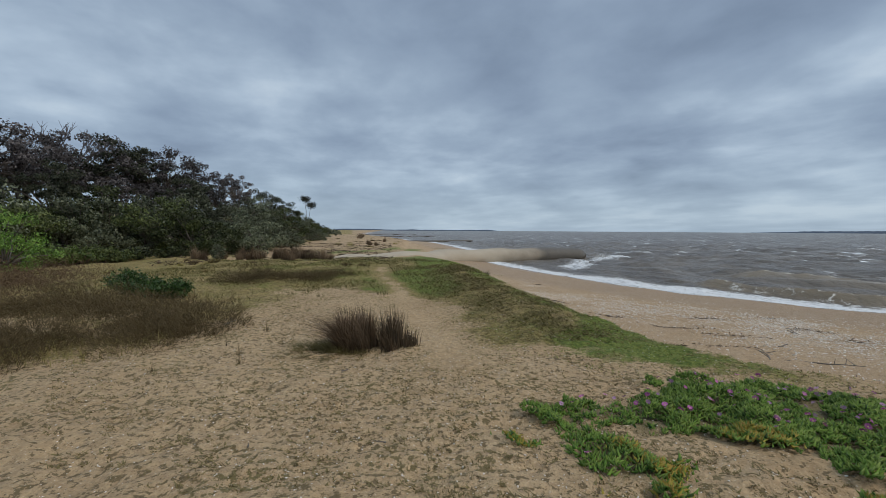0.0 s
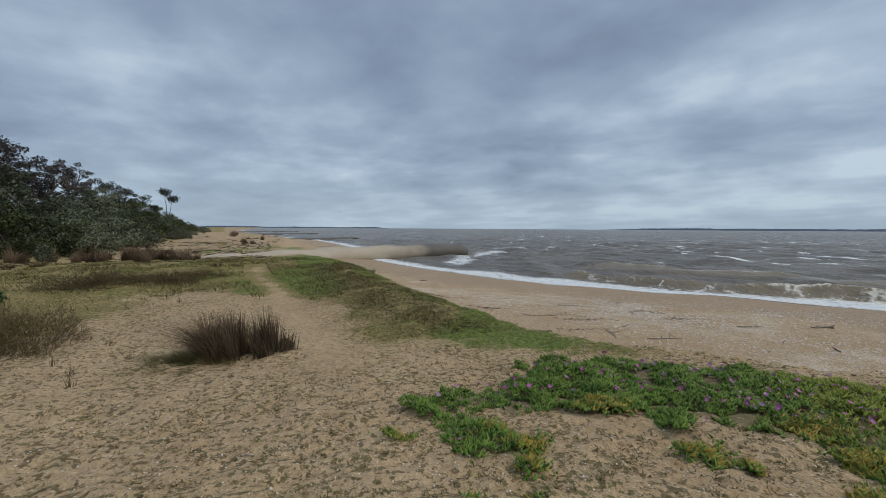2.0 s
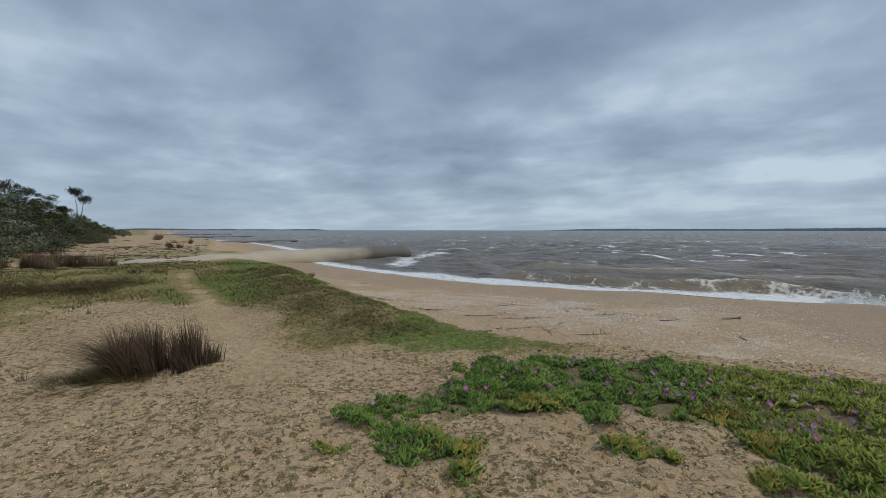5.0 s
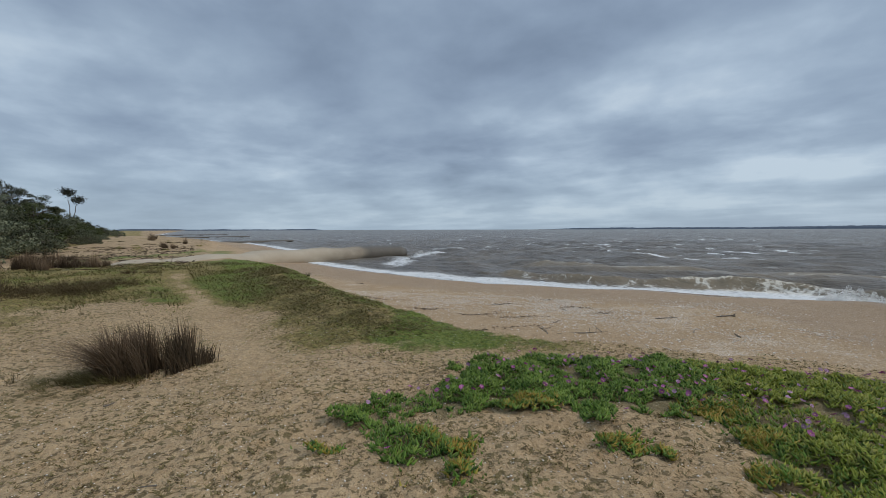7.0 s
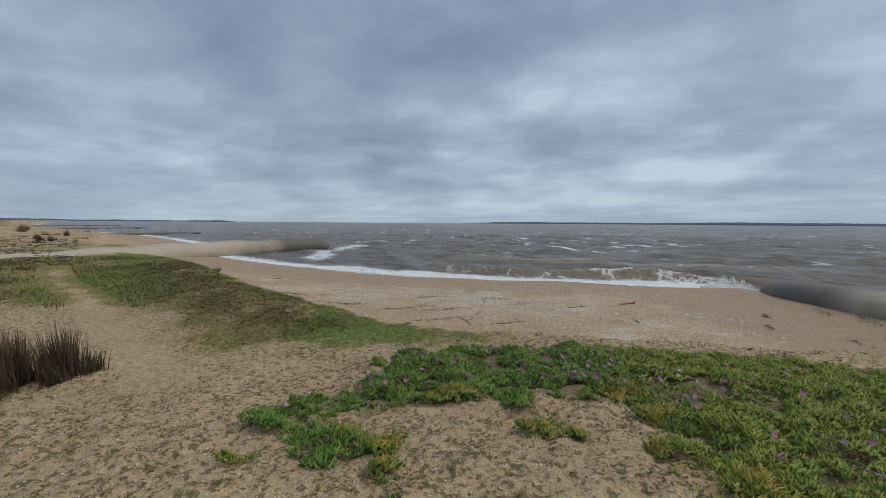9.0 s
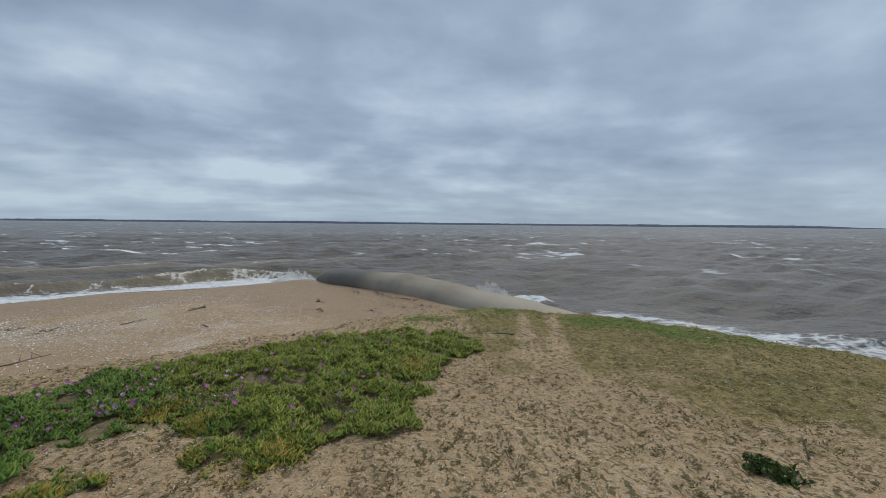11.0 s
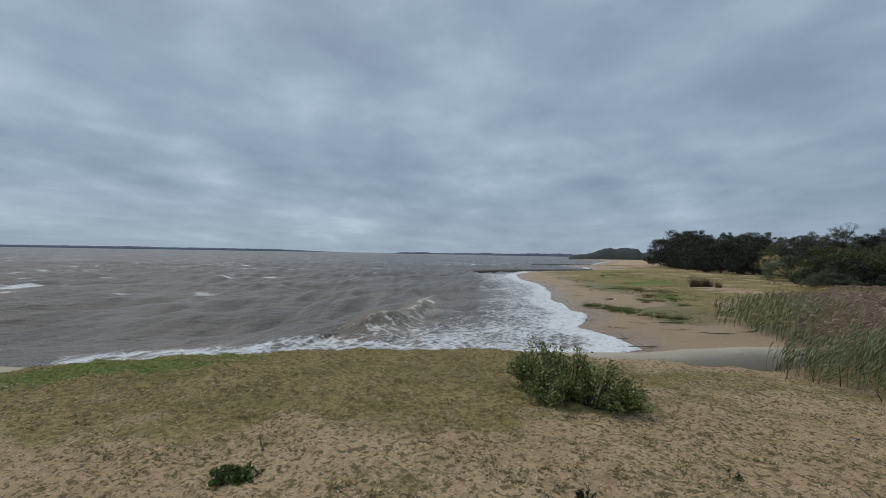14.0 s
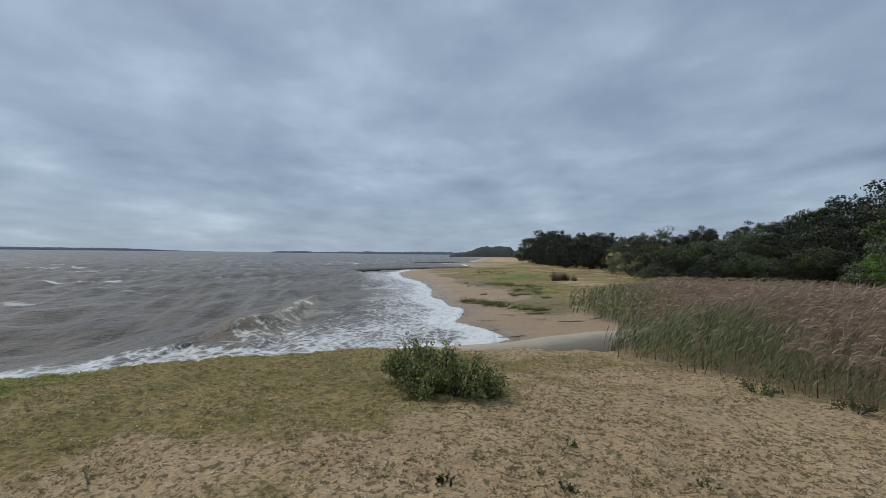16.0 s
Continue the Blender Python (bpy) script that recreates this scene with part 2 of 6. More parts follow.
    patch = ramp(nt, noise_of(nt, p, 0.9, 5, 0.62), [(0.40, (0, 0, 0)), (0.60, (1, 1, 1))])
    straw = mix(nt, patch, mix(nt, 1.0, straw, (0.92, 0.98, 0.66), "MULTIPLY"), mix(nt, 1.0, straw, (1.46, 1.32, 1.26), "MULTIPLY"))
    grains = noise_of(nt, p, 62, 2, 0.5)
    sand = mix(nt, ramp(nt, grains, [(0.66, (0, 0, 0)), (0.72, (0.7, 0.7, 0.7))]), sand, (0.72, 0.62, 0.48))
    sand = mix(nt, ramp(nt, grains, [(0.30, (0.6, 0.6, 0.6)), (0.37, (0, 0, 0))]), sand, (0.13, 0.092, 0.05))
    base = mix(nt, maths(nt, "MULTIPLY", olive, 0.85), sand, mix(nt, maths(nt, "MULTIPLY", litter, 0.5), straw, (0.10, 0.08, 0.035)))
    base = mix(nt, maths(nt, "MULTIPLY", green, 0.9), base, mix(nt, maths(nt, "MULTIPLY", litter, 0.5), lawn, (0.05, 0.07, 0.02)))
    # damp sand by the water
    wet = attr(nt, "wet")
    base = mix(nt, wet, base, mix(nt, 1.0, base, (0.70, 0.66, 0.63), "MULTIPLY"))
    link(nt, base, b.inputs["Base Color"])
    link(nt, maths(nt, "SUBTRACT", 0.95, maths(nt, "MULTIPLY", wet, 0.7)), b.inputs["Roughness"])
    b.inputs["Specular IOR Level"].default_value = 0.3
    dry = maths(nt, "SUBTRACT", 1.0, maths(nt, "MULTIPLY", beach, 0.2))
    rough = maths(nt, "ADD", maths(nt, "MULTIPLY", pit, dry), maths(nt, "MULTIPLY", fine, 0.5))
    bump(nt, b, rough, 1.0, 0.07)
    return m


def sea_water():
    m, nt, b = material("brown_sea_water")
    p = where(nt)
    tint = noise_of(nt, p, 0.06, 3, 0.6, (1, 1.0, 1))
    chop_shade = noise_of(nt, p, 0.55, 6, 0.7, (1.0, 0.42, 1.0), -38)
    silt = mix(nt, tint, (0.130, 0.115, 0.096), (0.182, 0.160, 0.131))
    # light and shade on swell and chop, put into the silt colour as streaks
    swell_shade = noise_of(nt, p, 0.13, 5, 0.68, (1.0, 0.36, 1.0), -38)
    silt = mix(nt, ramp(nt, swell_shade, [(0.40, (0, 0, 0)), (0.60, (1, 1, 1))]), mix(nt, 1.0, silt, (0.84, 0.84, 0.85), "MULTIPLY"), mix(nt, 1.0, silt, (1.14, 1.14, 1.14), "MULTIPLY"))
    silt = mix(nt, ramp(nt, chop_shade, [(0.38, (0, 0, 0)), (0.62, (1, 1, 1))]), mix(nt, 1.0, silt, (0.80, 0.80, 0.80), "MULTIPLY"), mix(nt, 1.0, silt, (1.22, 1.22, 1.22), "MULTIPLY"))
    foam = attr(nt, "foam")
    lace = noise_of(nt, p, 2.3, 7, 0.72, (1.0, 0.55, 1.0), -25, 1.2)
    cells = node(nt, "ShaderNodeTexVoronoi", Scale=2.6)
    cells.feature = "DISTANCE_TO_EDGE"
    wob = nt.nodes.new("ShaderNodeVectorMath")
    wob.operation = "ADD"
    wn = node(nt, "ShaderNodeTexNoise", Scale=1.3, Detail=3.0)
    link(nt, p, wn.inputs["Vector"])
    link(nt, p, wob.inputs[0])
    link(nt, wn.outputs["Color"], wob.inputs[1])
    link(nt, wob.outputs[0], cells.inputs["Vector"])
    net = ramp(nt, cells.outputs["Distance"], [(0.0, (1, 1, 1)), (0.16, (0.35, 0.35, 0.35)), (0.4, (0, 0, 0))])
    web = maths(nt, "ADD", maths(nt, "MULTIPLY", lace, 1.0), maths(nt, "MULTIPLY", net, 0.20))
    white = ramp(nt, maths(nt, "SUBTRACT", maths(nt, "ADD", web, foam), 0.92), [(0.0, (0, 0, 0)), (0.15, (0.75, 0.75, 0.75)), (0.3, (1, 1, 1))])
    # small whitecaps out on the open water
    caps = noise_of(nt, p, 0.52, 5, 0.60, (1.0, 0.36, 1.0), -38, 0.4)
    chop = noise_of(nt, p, 0.02, 2)
    caps = ramp(nt, maths(nt, "ADD", caps, maths(nt, "MULTIPLY", chop, 0.12)), [(0.68, (0, 0, 0)), (0.715, (1, 1, 1))])
    caps = maths(nt, "MULTIPLY", caps, attr(nt, "open"))
    white = maths(nt, "MAXIMUM", white, caps)
    cream = attr(nt, "cream")
    silt = mix(nt, maths(nt, "MULTIPLY", cream, 0.6), silt, (0.30, 0.235, 0.145))
    link(nt, mix(nt, white, silt, mix(nt, cream, (0.72, 0.73, 0.72), (0.74, 0.69, 0.58))), b.inputs["Base Color"])
    link(nt, maths(nt, "ADD", 0.28, maths(nt, "MULTIPLY", white, 0.6)), b.inputs["Roughness"])
    b.inputs["IOR"].default_value = 1.33
    b.inputs["Specular IOR Level"].default_value = 0.16
    ripple = noise_of(nt, p, 1.25, 5, 0.62, (1.0, 0.5, 1.0), -38)
    small = noise_of(nt, p, 7.0, 3, 0.6)
    bump(nt, b, maths(nt, "MULTIPLY", maths(nt, "ADD", ripple, maths(nt, "MULTIPLY", small, 0.16)), maths(nt, "SUBTRACT", 1.0, maths(nt, "MULTIPLY", cream, 0.7))), 1.0, 0.42)
    return m


def geotextile():
    m, nt, b = material("weathered_geotextile")
    p = where(nt)
    tint = noise_of(nt, p, 0.8, 5, 0.6)
    base = ramp(nt, tint, [(0.3, (0.215, 0.182, 0.138)), (0.55, (0.295, 0.252, 0.193)), (0.75, (0.35, 0.297, 0.228))])
    base = mix(nt, attr(nt, "dusty"), base, mix(nt, tint, (0.40, 0.335, 0.245), (0.50, 0.43, 0.33)))
    damp = ramp(nt, maths(nt, "ADD", attr(nt, "damp"), maths(nt, "MULTIPLY", maths(nt, "SUBTRACT", tint, 0.5), 0.5)), [(0.35, (0, 0, 0)), (0.65, (1, 1, 1))])
    base = mix(nt, damp, base, mix(nt, tint, (0.085, 0.076, 0.062), (0.165, 0.145, 0.118)))
    link(nt, base, b.inputs["Base Color"])
    b.inputs["Specular IOR Level"].default_value = 0.2
    link(nt, maths(nt, "SUBTRACT", 0.9, maths(nt, "MULTIPLY", damp, 0.4)), b.inputs["Roughness"])
    bump(nt, b, maths(nt, "ADD", noise_of(nt, p, 12, 4, 0.7), maths(nt, "MULTIPLY", noise_of(nt, p, 2.2, 3, 0.6), 1.6)), 0.5, 0.03)
    return m


def leafy(name, dark, light, rough=0.6, tip=None, through=0.15, vary=0.9):
    """Foliage that varies from piece to piece and over each plant."""
    m, nt, b = material(name)
    g = nt.nodes.new("ShaderNodeNewGeometry")
    c = mix(nt, g.outputs["Random Per Island"], dark, light)
    c = mix(nt, maths(nt, "MULTIPLY", noise_of(nt, g.outputs["Position"], 0.9, 3), 0.6 if vary else 0.4), c, dark)
    if tip:
        c = mix(nt, attr(nt, "tip"), c, mix(nt, g.outputs["Random Per Island"], tip, tuple(v * 0.7 for v in tip)))
    info = nt.nodes.new("ShaderNodeObjectInfo")
    hue = node(nt, "ShaderNodeHueSaturation")
    link(nt, maths(nt, "ADD", 0.87 - 0.5 * vary, maths(nt, "MULTIPLY", info.outputs["Random"], vary)), hue.inputs["Value"])
    link(nt, c, hue.inputs["Color"])
    link(nt, hue.outputs[0], b.inputs["Base Color"])
    b.inputs["Roughness"].default_value = rough
    b.inputs["Specular IOR Level"].default_value = 0.25
    if through:
        t = nt.nodes.new("ShaderNodeBsdfTranslucent")
        link(nt, hue.outputs[0], t.inputs[0])
        s = nt.nodes.new("ShaderNodeMixShader")
        s.inputs[0].default_value = through
        link(nt, b.outputs[0], s.inputs[1])
        link(nt, t.outputs[0], s.inputs[2])
        link(nt, s.outputs[0], nt.nodes["Material Output"].inputs[0])
    return m


def plain(name, a, c, scale=8.0, rough=0.85, relief=0.4, depth=0.01, stretch=None):
    m, nt, b = material(name)
    p = nt.nodes.new("ShaderNodeTexCoord").outputs["Object"]
    f = noise_of(nt, p, scale, 5, 0.65, stretch)
    link(nt, ramp(nt, f, [(0.3, a), (0.7, c)]), b.inputs["Base Color"])
    b.inputs["Roughness"].default_value = rough
    bump(nt, b, f, relief, depth)
    return m


M_GROUND, M_SEA, M_TUBE = sand_ground(), sea_water(), geotextile()
M_FOAM = plain("sea_foam", (0.78, 0.76, 0.70), (0.92, 0.91, 0.89), 6, 0.9, 0.8, 0.03)
M_BARK = plain("grey_brown_bark", (0.05, 0.04, 0.032), (0.15, 0.125, 0.105), 5, 0.9, 0.8, 0.02, (1, 1, 0.25))
M_DRIFT = plain("weathered_driftwood", (0.09, 0.075, 0.06), (0.24, 0.20, 0.16), 14, 0.85, 0.6, 0.006, (1, 0.2, 1))
M_WRACK = plain("dried_seaweed", (0.035, 0.022, 0.014), (0.11, 0.07, 0.042), 20, 0.8, 0.8, 0.01)
M_SHELL = plain("bleached_shell", (0.66, 0.56, 0.45), (0.88, 0.82, 0.73), 30, 0.5, 0.2, 0.002)
# far shores: the blue of distance haze is put into their colour
M_FARLAND = plain("haze_blue_wooded_shore", (0.045, 0.065, 0.095), (0.075, 0.10, 0.135), 0.01, 1.0, 0.0)
M_TREE = leafy("dark_teatree_leaves", (0.018, 0.024, 0.013), (0.110, 0.114, 0.070))
M_TREEGREY = leafy("greyed_banksia_leaves", (0.050, 0.042, 0.042), (0.31, 0.275, 0.26))
M_SHRUB = leafy("coastal_shrub_leaves", (0.024, 0.036, 0.011), (0.175, 0.200, 0.068), vary=1.1)
M_SHRUBGREEN = leafy("bright_shrub_leaves", (0.055, 0.085, 0.02), (0.19, 0.25, 0.065))
M_LIME = leafy("lime_green_shrub_leaves", (0.085, 0.185, 0.030), (0.33, 0.50, 0.10), vary=0.0)
M_SALT = leafy("grey_green_saltbush_leaves", (0.030, 0.040, 0.019), (0.27, 0.285, 0.175), vary=1.1)
M_SALTBRIGHT = leafy("olive_saltbush_leaves", (0.075, 0.095, 0.025), (0.46, 0.49, 0.17), 0.45, vary=0.0)
M_DARKSHRUB = leafy("glossy_dark_leaves", (0.022, 0.055, 0.012), (0.11, 0.19, 0.05), 0.35)
M_SEDGE = leafy("dark_brown_sedge", (0.036, 0.026, 0.015), (0.15, 0.11, 0.066), 0.7, (0.27, 0.185, 0.115))
M_BROWN = leafy("purple_brown_thicket", (0.045, 0.033, 0.014), (0.165, 0.118, 0.052), 0.8, (0.21, 0.155, 0.075), vary=0.25)
M_RUSSET = leafy("russet_thicket", (0.055, 0.033, 0.017), (0.21, 0.130, 0.072), 0.8, (0.27, 0.175, 0.105), vary=0.2)
M_REED = leafy("green_reed", (0.055, 0.072, 0.026), (0.46, 0.49, 0.24), 0.5, (0.46, 0.33, 0.235), 0.25, vary=0.25)
M_PLUME = leafy("pink_brown_reed_plume", (0.34, 0.235, 0.17), (0.66, 0.50, 0.39), 0.9, None, 0.3, vary=0.25)
M_TURF = leafy("short_green_turf", (0.095, 0.14, 0.018), (0.28, 0.33, 0.06), 0.6, (0.36, 0.37, 0.10), vary=0.25)
M_DRYTURF = leafy("dry_olive_turf", (0.17, 0.145, 0.045), (0.44, 0.37, 0.13), 0.7, (0.46, 0.39, 0.15), vary=0.25)
M_ROUGH = leafy("rough_olive_grass", (0.14, 0.105, 0.042), (0.33, 0.255, 0.11), 0.7, (0.35, 0.28, 0.12), 0.1, vary=0.25)
M_ROUGHDARK = leafy("dark_brown_grass", (0.085, 0.070, 0.024), (0.215, 0.175, 0.064), 0.7, (0.24, 0.195, 0.075), 0.1, vary=0.2)
M_ROUGHOLIVE = leafy("olive_meadow_grass", (0.075, 0.075, 0.022), (0.215, 0.200, 0.070), 0.7, (0.25, 0.23, 0.085), 0.1, vary=0.2)
M_ROUGHGREEN = leafy("dull_green_grass", (0.05, 0.07, 0.018), (0.17, 0.20, 0.055), 0.7, (0.20, 0.22, 0.07), 0.1, vary=0.25)
M_ICE = leafy("ice_plant_green", (0.020, 0.062, 0.012), (0.24, 0.43, 0.06), 0.42, (0.45, 0.58, 0.12), 0.3, vary=0.0)
M_ICELIGHT = leafy("ice_plant_yellow_green", (0.055, 0.085, 0.012), (0.46, 0.54, 0.065), 0.42, (0.62, 0.62, 0.13), 0.3, vary=0.0)
M_ICEGOLD = leafy("ice_plant_yellowing", (0.24, 0.23, 0.03), (0.52, 0.42, 0.07), 0.4, (0.52, 0.27, 0.06), 0.15, vary=0.0)
M_PETAL = leafy("magenta_petals", (0.40, 0.08, 0.28), (0.64, 0.26, 0.50), 0.5, None, 0.3)
M_CENTRE = plain("yellow_stamens", (0.55, 0.42, 0.10), (0.75, 0.66, 0.30), 60, 0.8, 0.3, 0.002)
M_PALEPETAL = leafy("faded_mauve_petals", (0.36, 0.19, 0.32), (0.60, 0.38, 0.54), 0.6, None, 0.3)

# ---- the lie of the land ----
SHORE = [(-700, 4400), (-100, 600), (-45, 230), (-18, 150), (-2, 100), (3, 70), (6, 52), (7, 45), (3.5, 41.5), (6, 32.5),
         (8.2, 27.3), (11.3, 21.1), (14.2, 17.6), (16.7, 15.2), (20.6, 10.3), (20.1, 8.2), (19.2, 5.6), (17.5, 2.7), (15.3, -0.1),
         (12.9, -2.4), (10.4, -4.8), (7.8, -7.5), (5.2, -10.3), (3.5, -12.6), (2.1, -15.2), (3.2, -16.8), (5.0, -18.2), (5.2, -20.3), (5.6, -22.5), (7.0, -24.7),
         (8.2, -27), (9.8, -29.3), (11.2, -34), (15.2, -43), (20.5, -50.5), (26, -62), (28, -76), (21, -92), (28, -118), (38, -130), (34, -150), (42, -200), (56, -300), (100, -345), (112, -420), (300, -1500), (900, -4400),
         (-4400, -4400), (-4400, 4400)]
BANK = [(-600, 4400), (-60, 300), (-25, 150), (-8, 90), (-5, 45), (-1.5, 33), (0.8, 26.6), (1.8, 18.3), (2.3, 13.2), (3.1, 8.6),
        (4.0, 6.6), (4.8, 5.9), (6.7, 4.3), (8.6, 2.3), (9.8, 0.9), (10.1, -0.8), (9.3, -3.0), (7.9, -4.7), (5.7, -6.6),
        (3.4, -8.0), (1.2, -9.0), (-0.8, -9.8), (-3, -12), (-5, -18), (-6, -30), (-9, -60), (-5, -100), (15, -250), (20, -500),
        (-500, -4400), (-4400, -4400), (-4400, 4400)]
TUBE_SOUTH = [(19.9, 7.7), (18.4, 5.6), (16.8, 3.3), (14.7, 0.9), (12.2, -1.5), (9.8, -3.7), (7.0, -6.6), (4.2, -9.2), (1.5, -11.3), (-1.3, -13.6), (-4.0, -16.2)]
TUBE_NORTH = [(15.5, 47.6), (13.0, 46.2), (9.5, 44.4), (5.0, 42.2), (2.0, 40.3), (-0.2, 37.9), (-2.1, 35.1), (-4.0, 32.9), (-5.6, 31.1), (-7.0, 29.5), (-7.8, 28.2)]
ICE_MAT = [(0.5, 4.35), (0.95, 4.6), (1.4, 4.75), (1.8, 4.85), (1.9, 5.2), (2.55, 5.5), (3.5, 5.25), (4.6, 4.6), (5.5, 3.85), (6.5, 2.9), (6.9, 1.9), (7.1, 0.8), (6.1, 0.15),
           (5.3, 0.62), (4.4, 0.85), (3.3, 0.98), (3.15, 1.3), (2.85, 1.7), (2.75, 2.0), (3.05, 2.3), (3.2, 2.65), (3.6, 2.95), (3.1, 3.15), (2.95, 3.45), (2.75, 3.6), (2.55, 3.22), (2.42, 3.3),
           (2.5, 3.75), (2.2, 3.8), (1.9, 4.05), (1.5, 4.02), (1.38, 3.78), (1.22, 3.85), (1.25, 4.2), (0.95, 4.2), (0.6, 4.2)]
PATHWAY = [(0.0, 6.0), (-0.4, 8.2), (-1.0, 11.6), (-1.9, 15.8), (-2.7, 18.4), (-3.7, 24)]
MEADOW = [(-8.4, 15.4), (-6.6, 14.4), (-3.5, 14.7), (-2.2, 13.4), (-1.2, 12.6), (-0.2, 12.0), (1.0, 14), (1.5, 18), (0.8, 26), (-1.5, 31), (-6, 30.5), (-8, 28.5), (-9.5, 24)]
ICE_SPUR = [(0.82, 4.15), (1.1, 4.1), (1.2, 3.8), (1.38, 3.62), (1.3, 3.35), (1.08, 3.22), (0.78, 3.38), (0.66, 3.7)]
REED_BED = [(-0.9, -9.7), (-1.4, -8.6), (-2.0, -8.0), (-2.8, -7.4), (-3.3, -6.7), (-4.3, -6.3), (-6.6, -5.1), (-14, -4.6), (-24, -12), (-27, -40), (-17, -43), (-8, -43),
            (-2.5, -36), (0.0, -27), (-0.5, -20.5), (-2.0, -17.6), (-2.6, -14.6), (-1.7, -11.6)]
# distance from the middle to the foot of the scrub, by compass bearing
SCRUB_AT = [-60, -45.7, -39.7, -32.5, -23.8, -19, -16.5, -14]
SCRUB_D = [31, 33, 36.5, 36, 37, 60, 80, 177]
SCRUB_S_AT = [163.5, 172.5, 176.6, 181, 186.3, 189.5, 198, 206.5, 211, 225, 300]
SCRUB_S_D = [352, 342, 113, 84, 72, 46, 47, 45, 38, 30, 31]


def scrub_edge(bearing):
    return np.where(bearing < 100, np.interp(bearing, SCRUB_AT, SCRUB_D), np.interp(bearing, SCRUB_S_AT, SCRUB_S_D))


def bearing_of(x, y):
    b = np.degrees(np.arctan2(x, y))
    return np.where(b < -100, b + 360, b)


def land(x, y):
    """Height of the ground, with what covers it."""
    x, y = np.asarray(x, float), np.asarray(y, float)
    sea, bank = away(SHORE, x, y, True), away(BANK, x, y, True)
    wob = 0.35 * fbm(x * 0.5, y * 0.5, 3)
    r = np.hypot(x - 0.5, y)
    plateau = 0.10 - 0.42 * (1 - np.exp(-(r / 7.5) ** 2)) + 0.10 * fbm(x * 0.25, y * 0.25, 21) * smooth(4, 12, r)
    ridge = np.exp(-((away([(2.0, 9.0), (1.3, 14), (0.5, 20), (-0.3, 24)], x, y)) / 1.15) ** 2)
    gully = np.exp(-(away(PATHWAY, x, y) / 0.75) ** 2) * smooth(7, 10, y)
    plateau = plateau + 0.22 * ridge - 0.06 * gully
    hummock = smooth(2.5, 7, -x) * smooth(-2, 2, y)
    plateau = plateau + hummock * 0.16 * fbm(x * 0.6, y * 0.6, 33)
    bearing, d = bearing_of(x, y), np.hypot(x, y)
    inland = smooth(0, 26, d - scrub_edge(bearing)) * np.where(bearing < 100, smooth(-14, -22, bearing), smooth(166, 185, bearing))
    plateau = plateau + 3.6 * inland * np.where(d > 700, 0.5, 1.0)
    beach = SEA + np.where(sea > 0, 0.66 * (1 - np.exp(-np.maximum(sea, 0) * 0.105 / 0.66)), np.maximum(sea * 0.11, -2.5))
    beach = beach + 0.09 * fbm(x * 0.33, y * 0.33, 27) * smooth(4.5, 0.5, np.abs(sea))
    beach = beach + 0.34 * np.exp(-(away(TUBE_SOUTH[:6], x, y) / 1.7) ** 2) * smooth(-0.9, 0.6, sea)
    t = smooth(-0.75, 0.35, bank + 0.6 * wob + 0.22 * fbm(x * 1.6, y * 1.6, 29))
    z = beach * (1 - t) + plateau * t
    # pits and scuffs in loose sand, flattened on the hard beach
    near = smooth(32, 8, d)
    z = z + near * (0.65 + 0.35 * t) * smooth(-0.2, 1.5, sea) * (0.026 * grain(x * 4.5 + y, y * 7.5, 5) + 0.020 * grain(x * 10, y * 14, 9) + 0.016 * grain(x * 2.3, y * 2.3, 14))
    return z, sea, bank


def ground_z(x, y):
    return land(np.atleast_1d(x), np.atleast_1d(y))[0]


